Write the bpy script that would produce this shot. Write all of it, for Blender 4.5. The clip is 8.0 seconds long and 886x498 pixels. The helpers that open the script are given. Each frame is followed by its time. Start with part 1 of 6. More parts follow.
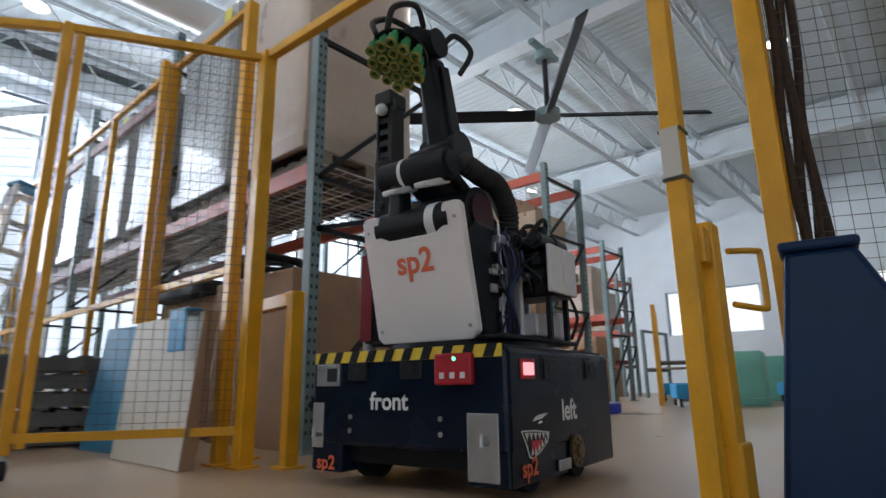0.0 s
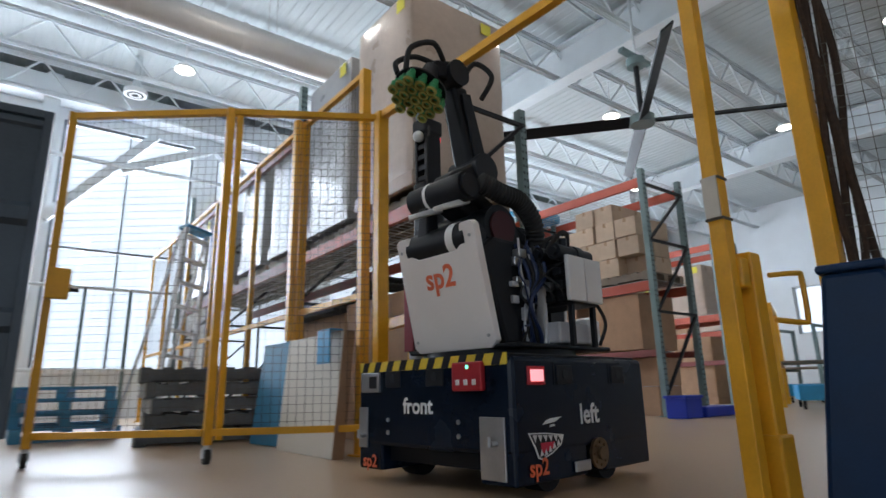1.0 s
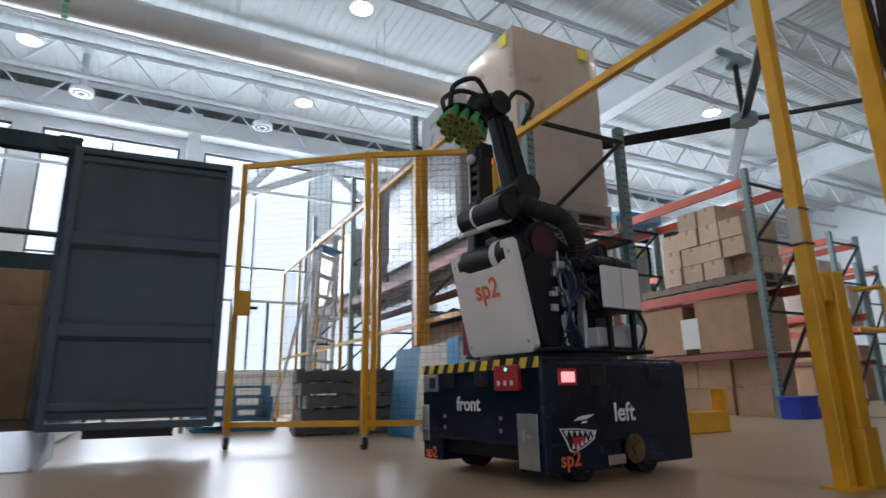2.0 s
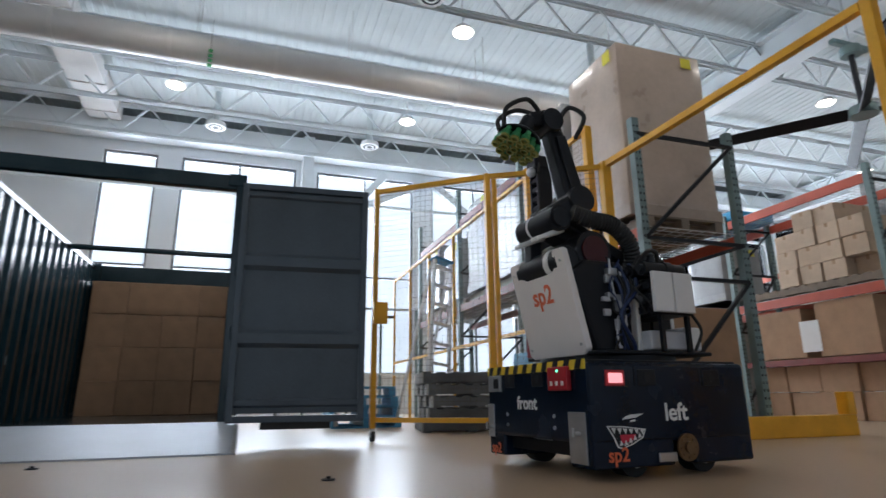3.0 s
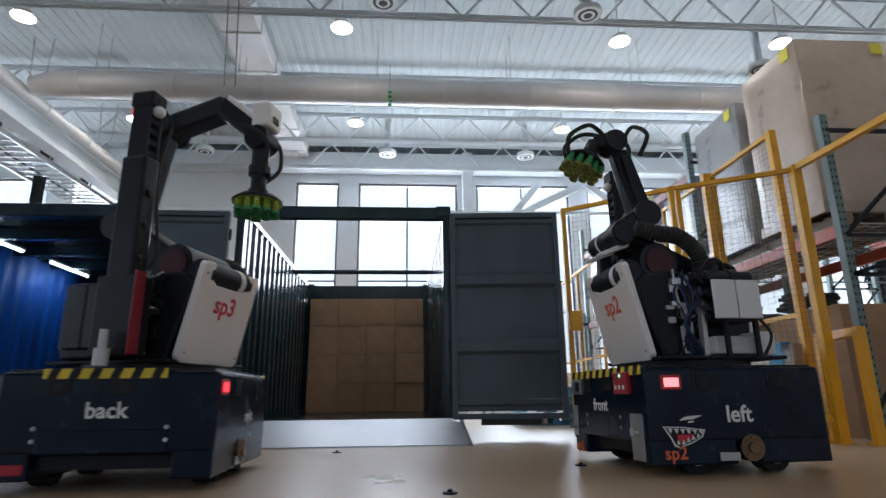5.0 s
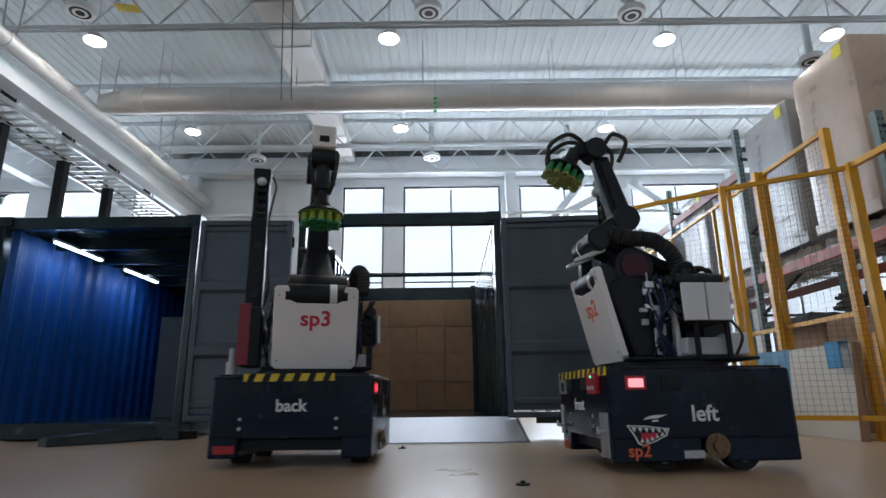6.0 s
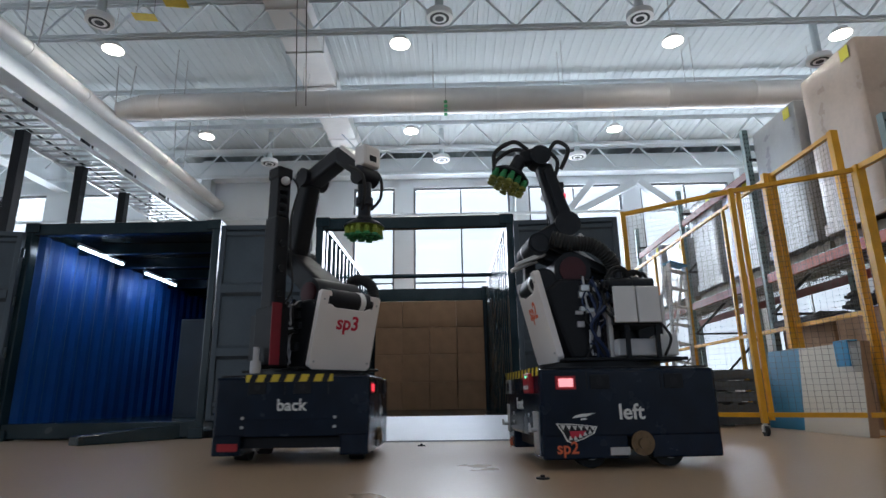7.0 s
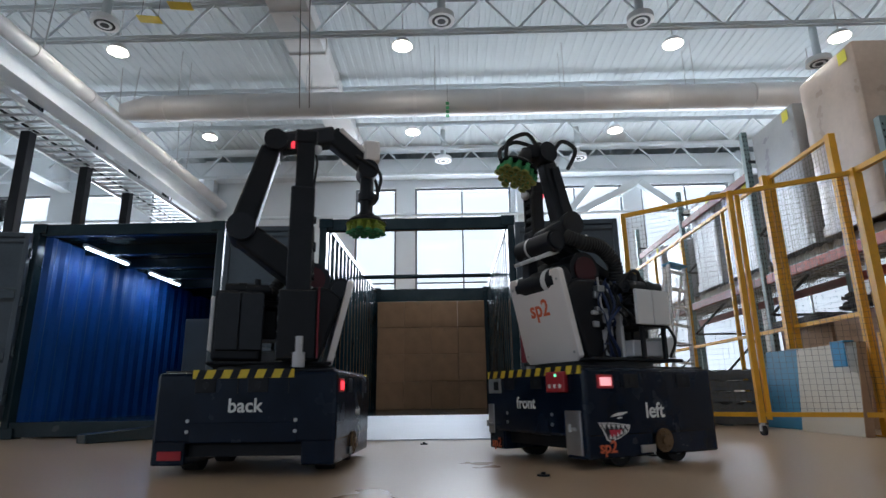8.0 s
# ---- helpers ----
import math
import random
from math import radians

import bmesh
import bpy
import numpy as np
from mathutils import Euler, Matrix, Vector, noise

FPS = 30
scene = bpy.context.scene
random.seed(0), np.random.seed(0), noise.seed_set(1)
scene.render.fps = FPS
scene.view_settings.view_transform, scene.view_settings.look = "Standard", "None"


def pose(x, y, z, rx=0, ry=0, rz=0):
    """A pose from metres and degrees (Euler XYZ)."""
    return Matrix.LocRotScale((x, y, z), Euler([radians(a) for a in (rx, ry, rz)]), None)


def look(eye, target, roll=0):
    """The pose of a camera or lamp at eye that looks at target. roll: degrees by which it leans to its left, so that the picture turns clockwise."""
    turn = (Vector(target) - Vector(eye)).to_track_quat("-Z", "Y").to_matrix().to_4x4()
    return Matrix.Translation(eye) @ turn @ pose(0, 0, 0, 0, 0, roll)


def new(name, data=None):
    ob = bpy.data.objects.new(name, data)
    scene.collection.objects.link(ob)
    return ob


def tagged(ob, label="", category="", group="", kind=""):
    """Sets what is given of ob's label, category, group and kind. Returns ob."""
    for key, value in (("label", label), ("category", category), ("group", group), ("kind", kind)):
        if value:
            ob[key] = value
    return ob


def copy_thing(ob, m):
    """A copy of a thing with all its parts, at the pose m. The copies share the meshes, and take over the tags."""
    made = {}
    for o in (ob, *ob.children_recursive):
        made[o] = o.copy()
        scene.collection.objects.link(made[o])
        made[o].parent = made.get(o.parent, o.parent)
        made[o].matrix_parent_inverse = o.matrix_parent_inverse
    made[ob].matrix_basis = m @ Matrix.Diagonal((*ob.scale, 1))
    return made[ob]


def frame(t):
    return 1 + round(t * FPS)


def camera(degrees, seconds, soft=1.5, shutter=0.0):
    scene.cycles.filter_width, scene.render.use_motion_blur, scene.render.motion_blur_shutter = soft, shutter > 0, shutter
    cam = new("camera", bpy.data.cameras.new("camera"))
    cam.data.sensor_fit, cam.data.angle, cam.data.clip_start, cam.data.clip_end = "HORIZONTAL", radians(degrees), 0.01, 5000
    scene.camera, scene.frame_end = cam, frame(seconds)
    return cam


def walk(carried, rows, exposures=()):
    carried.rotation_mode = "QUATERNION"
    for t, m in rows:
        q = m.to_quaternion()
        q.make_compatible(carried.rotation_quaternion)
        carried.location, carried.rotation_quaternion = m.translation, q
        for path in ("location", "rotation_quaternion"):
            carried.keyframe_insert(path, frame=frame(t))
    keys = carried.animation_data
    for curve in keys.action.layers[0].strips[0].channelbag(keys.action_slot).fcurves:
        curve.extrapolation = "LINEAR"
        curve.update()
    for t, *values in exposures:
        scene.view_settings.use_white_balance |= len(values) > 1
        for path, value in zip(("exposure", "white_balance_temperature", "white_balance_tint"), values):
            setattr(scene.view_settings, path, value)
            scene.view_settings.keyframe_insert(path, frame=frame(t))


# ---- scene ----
cam = camera(75.9, 8.0, shutter=0.5)
PATH = [
    (0, (1.457, -4.471, 0.434), (2.92, -3.189, 0.899), -0.8),
    (0.5, (1.264, -4.713, 0.442), (2.595, -3.296, 0.913), -1.0),
    (1, (1.081, -4.941, 0.439), (2.269, -3.407, 0.921), -1.3),
    (1.5, (0.834, -5.178, 0.44), (1.884, -3.546, 0.924), -1.3),
    (3, (0.125, -5.737, 0.405), (0.743, -3.904, 0.91), -0.6),
    (3.5, (-0.077, -5.881, 0.416), (0.399, -4.005, 0.922), -0.6),
    (4, (-0.26, -6.035, 0.419), (0.087, -4.132, 0.924), -0.7),
    (4.5, (-0.433, -6.187, 0.425), (-0.2, -4.266, 0.931), -0.7),
    (5, (-0.566, -6.331, 0.425), (-0.429, -4.401, 0.931), -0.7),
    (6.5, (-0.777, -6.652, 0.427), (-0.803, -4.716, 0.93), -0.8),
    (7, (-0.807, -6.72, 0.424), (-0.834, -4.785, 0.926), -0.9),
    (7.5, (-0.822, -6.769, 0.43), (-0.849, -4.833, 0.932), -0.9),
    (8, (-0.82, -6.805, 0.421), (-0.85, -4.869, 0.922), -0.8),
]
walk(cam, [(t, look(eye, target, roll)) for t, eye, target, roll in PATH], [(0.0, -0.03, 5820, 10), (1.5, -0.12, 5820, 10), (4.0, -0.13, 5820, 10), (6.5, -0.23, 5850, 10), (8.0, -0.24, 5850, 10)])

# world, windows' light and lamps
world = bpy.data.worlds.new("world")
scene.world = world
world.use_nodes = True
wn = world.node_tree.nodes
sky = wn.new("ShaderNodeTexSky")
sky.sky_type, sky.sun_disc, sky.sun_elevation, sky.sun_rotation = "NISHITA", False, radians(40), radians(60)
sky.dust_density = 4.0
wn["Background"].inputs[1].default_value = 0.12
world.node_tree.links.new(sky.outputs[0], wn["Background"].inputs[0])
sun_data = bpy.data.lights.new("sun", "SUN")
sun_data.energy, sun_data.angle, sun_data.color = 1.0, radians(12), (1, 0.97, 0.92)
sun = new("sun", sun_data)
sun.matrix_world = look((20, 30, 30), (0, 0, 0))


def sky_light(name, m, wide, high, watts, color=(0.93, 0.97, 1.0)):
    d = bpy.data.lights.new(name, "AREA")
    d.shape, d.size, d.size_y, d.energy, d.color = "RECTANGLE", wide, high, watts, color
    o = new(name, d)
    o.matrix_world = m
    return o


def lamp_light(x, y, z, watts=24):
    d = bpy.data.lights.new("downlight_lamp", "AREA")
    d.shape, d.size, d.energy, d.color = "DISK", 0.3, watts, (1.0, 0.88, 0.74)
    o = new("downlight_lamp", d)
    o.matrix_world = pose(x, y, z)
    return o


# ---- materials ----
def material(name, color, rough=0.6, metal=0.0, var=0.12, scale=6.0, bump=0.05, fine=90.0, tint=None, coat=0.0, spec=0.5):
    m = bpy.data.materials.new(name)
    m.use_nodes = True
    nt = m.node_tree
    b = nt.nodes["Principled BSDF"]
    tc = nt.nodes.new("ShaderNodeTexCoord")
    n1 = nt.nodes.new("ShaderNodeTexNoise")
    n1.inputs["Scale"].default_value, n1.inputs["Detail"].default_value = scale, 6
    n2 = nt.nodes.new("ShaderNodeTexNoise")
    n2.inputs["Scale"].default_value, n2.inputs["Detail"].default_value = fine, 3
    for n in (n1, n2):
        nt.links.new(tc.outputs["Object"], n.inputs["Vector"])
    add = nt.nodes.new("ShaderNodeMath")
    add.operation = "MULTIPLY_ADD"
    add.inputs[1].default_value = 0.35
    nt.links.new(n2.outputs[0], add.inputs[0])
    nt.links.new(n1.outputs[0], add.inputs[2])
    ramp = nt.nodes.new("ShaderNodeValToRGB")
    c = Vector(color)
    dark = c * (1 - var)
    lite = Vector(tint) if tint else c * (1 + var)
    ramp.color_ramp.elements[0].position, ramp.color_ramp.elements[1].position = 0.42, 0.95
    ramp.color_ramp.elements[0].color = (*[min(1, v) for v in dark], 1)
    ramp.color_ramp.elements[1].color = (*[min(1, v) for v in lite], 1)
    nt.links.new(add.outputs[0], ramp.inputs[0])
    info = nt.nodes.new("ShaderNodeObjectInfo")
    hsv = nt.nodes.new("ShaderNodeHueSaturation")
    mr = nt.nodes.new("ShaderNodeMapRange")
    mr.inputs[3].default_value, mr.inputs[4].default_value = 1 - var * 0.6, 1 + var * 0.6
    nt.links.new(info.outputs["Random"], mr.inputs[0])
    nt.links.new(mr.outputs[0], hsv.inputs["Value"])
    nt.links.new(ramp.outputs[0], hsv.inputs["Color"])
    nt.links.new(hsv.outputs[0], b.inputs["Base Color"])
    rr = nt.nodes.new("ShaderNodeMapRange")
    rr.inputs[3].default_value, rr.inputs[4].default_value = max(0.03, rough - 0.1), min(1, rough + 0.12)
    nt.links.new(n1.outputs[0], rr.inputs[0])
    nt.links.new(rr.outputs[0], b.inputs["Roughness"])
    b.inputs["Metallic"].default_value = metal
    b.inputs["Coat Weight"].default_value = coat
    b.inputs["Specular IOR Level"].default_value = spec
    if bump:
        bp = nt.nodes.new("ShaderNodeBump")
        bp.inputs["Strength"].default_value, bp.inputs["Distance"].default_value = bump * 4, 0.002
        nt.links.new(add.outputs[0], bp.inputs["Height"])
        nt.links.new(bp.outputs[0], b.inputs["Normal"])
    return m


def glow(name, color, strength):
    m = bpy.data.materials.new(name)
    m.use_nodes = True
    b = m.node_tree.nodes["Principled BSDF"]
    b.inputs["Base Color"].default_value = (*color, 1)
    b.inputs["Emission Color"].default_value = (*color, 1)
    b.inputs["Emission Strength"].default_value = strength
    return m


def concrete():
    m = material("polished_concrete", (0.345, 0.24, 0.15), 0.3, 0, 0.16, 0.5, 0.008, 40, tint=(0.40, 0.305, 0.21))
    return m


def stretch_wrap(name, color):
    m = material(name, color, 0.3, 0, 0.14, 3, 0.25, 18, coat=0.35)
    return m


def glass_material():
    m = bpy.data.materials.new("window_glass")
    m.use_nodes = True
    nt = m.node_tree
    for n in list(nt.nodes):
        nt.nodes.remove(n)
    out, mix = nt.nodes.new("ShaderNodeOutputMaterial"), nt.nodes.new("ShaderNodeMixShader")
    tr, gl, fr = nt.nodes.new("ShaderNodeBsdfTransparent"), nt.nodes.new("ShaderNodeBsdfGlossy"), nt.nodes.new("ShaderNodeFresnel")
    gl.inputs["Roughness"].default_value = 0.02
    nt.links.new(fr.outputs[0], mix.inputs[0])
    nt.links.new(tr.outputs[0], mix.inputs[1])
    nt.links.new(gl.outputs[0], mix.inputs[2])
    nt.links.new(mix.outputs[0], out.inputs[0])
    return m


M_FLOOR = concrete()
M_WALL = material("white_wall_paint", (0.72, 0.75, 0.77), 0.7, 0, 0.05, 1.2, 0.03)
# for the unseen south wall, made dark to dim reflections on the robots
M_WALLUNSEEN = material("unseen_wall_dark_grey", (0.16, 0.17, 0.18), 0.7, 0, 0.05, 1.2, 0.03)
M_CEIL = material("white_deck_paint", (0.51, 0.55, 0.56), 0.65, 0, 0.06, 0.8, 0.03)
M_STEELWHITE = material("white_steel_paint", (0.68, 0.72, 0.74), 0.5, 0, 0.08, 2)
# the slight warm tint puts the downlights' reflection into the duct colour
M_DUCT = material("galvanised_white_duct", (0.68, 0.66, 0.645), 0.4, 0.1, 0.08, 2)
M_NAVY = material("navy_container_paint", (0.008, 0.026, 0.038), 0.22, 0, 0.3, 2.5, 0.1, 60, tint=(0.022, 0.042, 0.052))
M_NAVY_IN = material("blue_container_lining", (0.008, 0.075, 0.31), 0.5, 0, 0.15, 2, 0.05)
M_DOOR = material("slate_door_paint", (0.05, 0.067, 0.086), 0.33, 0, 0.25, 2, 0.1, 50)
M_BLACK = material("black_powder_coat", (0.008, 0.009, 0.012), 0.44, 0, 0.3, 8, 0.08, 120, spec=0.25)
M_CHASSIS = material("blue_black_chassis_paint", (0.0035, 0.0095, 0.024), 0.24, 0, 0.3, 4, 0.05, 120, tint=(0.0055, 0.0145, 0.035), spec=0.28)
M_RUBBER = material("black_rubber", (0.018, 0.018, 0.018), 0.8, 0, 0.3, 10)
M_GREYARM = material("dark_grey_casting", (0.016, 0.018, 0.022), 0.4, 0.2, 0.25, 9, 0.06, spec=0.3)
M_PANEL = material("off_white_moulded_cover", (0.82, 0.775, 0.745), 0.42, 0, 0.05, 3, 0.03, 150)
M_WHITE = material("white_plastic", (0.72, 0.72, 0.72), 0.4, 0, 0.04, 5)
M_STEEL = material("brushed_steel", (0.5, 0.5, 0.5), 0.32, 0.9, 0.12, 9, 0.05)
M_ALU = material("aluminium_plate", (0.46, 0.49, 0.54), 0.46, 0.7, 0.12, 1.6, 0.06)
M_YELLOW = material("safety_yellow_paint", (0.72, 0.36, 0.007), 0.38, 0, 0.14, 5, 0.06, 70)
M_HAZARD = material("hazard_yellow_tape", (0.75, 0.55, 0.03), 0.5, 0, 0.1, 12)
M_WIRE = material("dark_steel_wire", (0.10, 0.09, 0.07), 0.5, 0.4, 0.2, 20, 0)
M_NET = material("brown_netting_cord", (0.05, 0.03, 0.018), 0.9, 0, 0.4, 40, 0.3, 200)
M_RACKGREEN = material("teal_grey_rack_paint", (0.16, 0.23, 0.235), 0.45, 0, 0.2, 5, 0.08)
M_RACKRED = material("orange_red_beam_paint", (0.46, 0.085, 0.045), 0.45, 0, 0.15, 4, 0.06)
M_BEAMDARK = material("maroon_beam_paint", (0.20, 0.05, 0.045), 0.5, 0, 0.2, 4)
M_CARD = material("brown_cardboard", (0.36, 0.225, 0.135), 0.85, 0, 0.14, 5, 0.06, 60)
M_CARDPALE = material("pale_cardboard", (0.52, 0.40, 0.29), 0.8, 0, 0.12, 5, 0.06, 60)
M_TAPE = material("clear_parcel_tape", (0.40, 0.27, 0.17), 0.25, 0, 0.08, 12, 0)
M_WRAP = stretch_wrap("stretch_wrapped_cartons", (0.46, 0.37, 0.30))
M_WRAPWHITE = stretch_wrap("white_stretch_wrap", (0.32, 0.33, 0.34))
M_WOOD = material("grey_pallet_wood", (0.21, 0.17, 0.13), 0.8, 0, 0.25, 5, 0.15, 40)
M_WOODDARK = material("weathered_blue_grey_wood", (0.11, 0.12, 0.13), 0.8, 0, 0.3, 5, 0.15, 40)
M_FRAME = material("grey_window_frame_paint", (0.13, 0.14, 0.15), 0.5, 0, 0.1, 5)
M_WOODPALE = material("pale_pallet_end_paint", (0.40, 0.40, 0.38), 0.75, 0, 0.2, 6, 0.1)
M_BLUE = material("blue_painted_board", (0.06, 0.24, 0.42), 0.5, 0, 0.15, 4)
M_CREAM = material("cream_board", (0.60, 0.56, 0.48), 0.6, 0, 0.06, 2)
M_RED = material("red_plastic", (0.42, 0.015, 0.025), 0.35, 0, 0.15, 10)
M_ORANGE = material("orange_vinyl", (0.72, 0.14, 0.05), 0.5, 0, 0.06, 12, 0)
M_LETTER = material("white_vinyl_lettering", (0.75, 0.75, 0.73), 0.5, 0, 0.06, 12, 0)
M_CRIMSON = material("crimson_vinyl", (0.55, 0.02, 0.05), 0.5, 0, 0.06, 12, 0)
M_CUPGREEN = material("green_silicone_rim", (0.05, 0.30, 0.11), 0.45, 0, 0.15, 20)
M_CUPRIM = material("olive_yellow_rim", (0.27, 0.28, 0.06), 0.5, 0, 0.15, 20)
M_CUPLIME = material("lime_suction_bellows", (0.34, 0.42, 0.06), 0.5, 0, 0.2, 20)
M_BRASS = material("bronze_gear", (0.20, 0.13, 0.07), 0.4, 0.7, 0.2, 12)
M_BLUECOL = material("dark_blue_moulded_plastic", (0.003, 0.022, 0.07), 0.4, 0, 0.2, 4, 0.05, spec=0.25)
M_CRATE = material("bright_blue_crate", (0.015, 0.04, 0.42), 0.4, 0, 0.1, 6)
M_CYAN = material("cyan_plastic", (0.03, 0.28, 0.55), 0.4, 0, 0.1, 6)
M_TEAL = material("green_shrink_film", (0.16, 0.42, 0.33), 0.4, 0, 0.15, 3)
M_CABLEBLUE = material("blue_cable_sheath", (0.012, 0.026, 0.085), 0.4, 0, 0.1, 10, 0)
M_CABLEGREY = material("pale_grey_cable_sheath", (0.5, 0.5, 0.52), 0.4, 0, 0.1, 10, 0)
M_LEAF = material("green_leaves", (0.06, 0.12, 0.035), 0.7, 0, 0.4, 6)
M_LAMP = glow("lit_lamp_lens", (1.0, 0.88, 0.7), 14)
M_LED = glow("lit_led_tube", (0.75, 0.88, 1.0), 14)
M_PINK = glow("lit_red_marker_lens", (1.0, 0.42, 0.42), 1.0)
M_REDGLOW = glow("lit_red_lens", (1.0, 0.05, 0.07), 1.6)
M_GREENLED = glow("lit_green_led", (0.2, 1.0, 0.5), 2.0)
M_SKYCARD = glow("bright_overcast_sky", (0.92, 0.965, 1.0), 1.15)
M_GLASS = glass_material()


# ---- mesh helpers ----
def link_mesh(name, bm, mat, smooth=False):
    me = bpy.data.meshes.new(name)
    bmesh.ops.recalc_face_normals(bm, faces=bm.faces)
    bm.to_mesh(me)
    bm.free()
    mats = mat if isinstance(mat, (list, tuple)) else [mat]
    for m in mats:
        me.materials.append(m)
    if smooth:
        for p in me.polygons:
            p.use_smooth = True
        me.set_sharp_from_angle(angle=radians(40))
    return me


def part(name, bm, mat, parent, label="", m=None, smooth=False):
    ob = new(name, link_mesh(name, bm, mat, smooth))
    ob.parent = parent
    if m is not None:
        ob.matrix_basis = m
    if label:
        ob["label"] = label
    return ob


def piece(name, mesh, parent, m):
    ob = new(name, mesh)
    ob.parent = parent
    ob.matrix_basis = m
    return ob


def thing(name, m, label, category, group="", kind=""):
    ob = new(name)
    ob.empty_display_size = 0.2
    ob.matrix_basis = m
    return tagged(ob, label, category, group, kind)


def setting(name, bm, mat, label="", category="", smooth=False):
    return tagged(new(name, link_mesh(name, bm, mat, smooth)), label or name.replace("_", " "), category, "", "structure")


def box(bm, x0, x1, y0, y1, z0, z1, bevel=0.0, mi=0):
    g = bmesh.ops.create_cube(bm, size=1.0, matrix=Matrix.Translation(((x0 + x1) / 2, (y0 + y1) / 2, (z0 + z1) / 2)) @ Matrix.Diagonal((abs(x1 - x0), abs(y1 - y0), abs(z1 - z0), 1)))
    vs = g["verts"]
    fs = {f for v in vs for f in v.link_faces}
    for f in fs:
        f.material_index = mi
    if bevel:
        es = {e for v in vs for e in v.link_edges}
        r = bmesh.ops.bevel(bm, geom=list(es), offset=bevel, segments=2, affect="EDGES", profile=0.5)
        for f in r["faces"]:
            f.material_index = mi
    return vs


def obox(bm, m, sx, sy, sz, bevel=0.0, mi=0):
    t = bmesh.new()
    box(t, -sx / 2, sx / 2, -sy / 2, sy / 2, -sz / 2, sz / 2, bevel, mi)
    t.transform(m)
    merge(bm, t)


def merge(bm, t):
    me = bpy.data.meshes.new("tmp")
    t.to_mesh(me)
    t.free()
    bm.from_mesh(me)
    bpy.data.meshes.remove(me)


def axis_turn(d):
    return Vector(d).to_track_quat("Z", "Y").to_matrix().to_4x4()


def cyl(bm, p0, p1, r, r2=None, seg=20, mi=0):
    p0, p1 = Vector(p0), Vector(p1)
    d = p1 - p0
    m = Matrix.Translation((p0 + p1) / 2) @ axis_turn(d)
    g = bmesh.ops.create_cone(bm, cap_ends=True, segments=seg, radius1=r, radius2=r if r2 is None else r2, depth=d.length, matrix=m)
    if mi:
        for f in {f for v in g["verts"] for f in v.link_faces}:
            f.material_index = mi
    return g["verts"]


def bar(bm, p0, p1, w, h=None, mi=0):
    """A square bar between two points."""
    p0, p1 = Vector(p0), Vector(p1)
    d = p1 - p0
    up = Vector((0, 0, 1)) if abs(d.normalized().z) < 0.95 else Vector((0, 1, 0))
    x = d.cross(up).normalized()
    y = x.cross(d).normalized()
    m = Matrix((x, y, d.normalized())).transposed().to_4x4()
    m.translation = (p0 + p1) / 2
    g = bmesh.ops.create_cube(bm, size=1.0, matrix=m @ Matrix.Diagonal((w, h or w, d.length, 1)))
    if mi:
        for f in {f for v in g["verts"] for f in v.link_faces}:
            f.material_index = mi


def curve_points(pts, n=8):
    """Points on a smooth line through the given ones."""
    pts = [Vector(p) for p in pts]
    out = []
    for i in range(len(pts) - 1):
        a, b, c, d = pts[max(0, i - 1)], pts[i], pts[i + 1], pts[min(len(pts) - 1, i + 2)]
        for k in range(n):
            t = k / n
            out.append(0.5 * (2 * b + (c - a) * t + (2 * a - 5 * b + 4 * c - d) * t * t + (3 * b - a - 3 * c + d) * t ** 3))
    out.append(pts[-1])
    return out


def tube(bm, pts, r, seg=10, n=8, ribs=0.0):
    line = curve_points(pts, n)
    rings = []
    side = None
    for i, p in enumerate(line):
        d = (line[min(i + 1, len(line) - 1)] - line[max(i - 1, 0)]).normalized()
        if side is None:
            side = d.orthogonal().normalized()
        side = (side - d * side.dot(d)).normalized()
        other = d.cross(side)
        rr = r * (1 + ribs * (1 if i % 2 else -1))
        rings.append([bm.verts.new(p + rr * (math.cos(a) * side + math.sin(a) * other)) for a in [2 * math.pi * k / seg for k in range(seg)]])
    for a, b in zip(rings, rings[1:]):
        for k in range(seg):
            bm.faces.new((a[k], a[(k + 1) % seg], b[(k + 1) % seg], b[k]))
    bm.faces.new(rings[0][::-1])
    bm.faces.new(rings[-1])


def prism(bm, outline, axis, lo, hi, bevel=0.0):
    """An outline in the two other axes, drawn out along one axis."""
    def place(a, b, c):
        return {"x": (c, a, b), "y": (a, c, b), "z": (a, b, c)}[axis]
    v0 = [bm.verts.new(place(a, b, lo)) for a, b in outline]
    v1 = [bm.verts.new(place(a, b, hi)) for a, b in outline]
    bm.faces.new(v0[::-1])
    bm.faces.new(v1)
    k = len(outline)
    for i in range(k):
        bm.faces.new((v0[i], v0[(i + 1) % k], v1[(i + 1) % k], v1[i]))
    if bevel:
        vs = v0 + v1
        bmesh.ops.recalc_face_normals(bm, faces=list({f for v in vs for f in v.link_faces}))
        bmesh.ops.bevel(bm, geom=list({e for v in vs for e in v.link_edges}), offset=bevel, segments=2, affect="EDGES", profile=0.5)


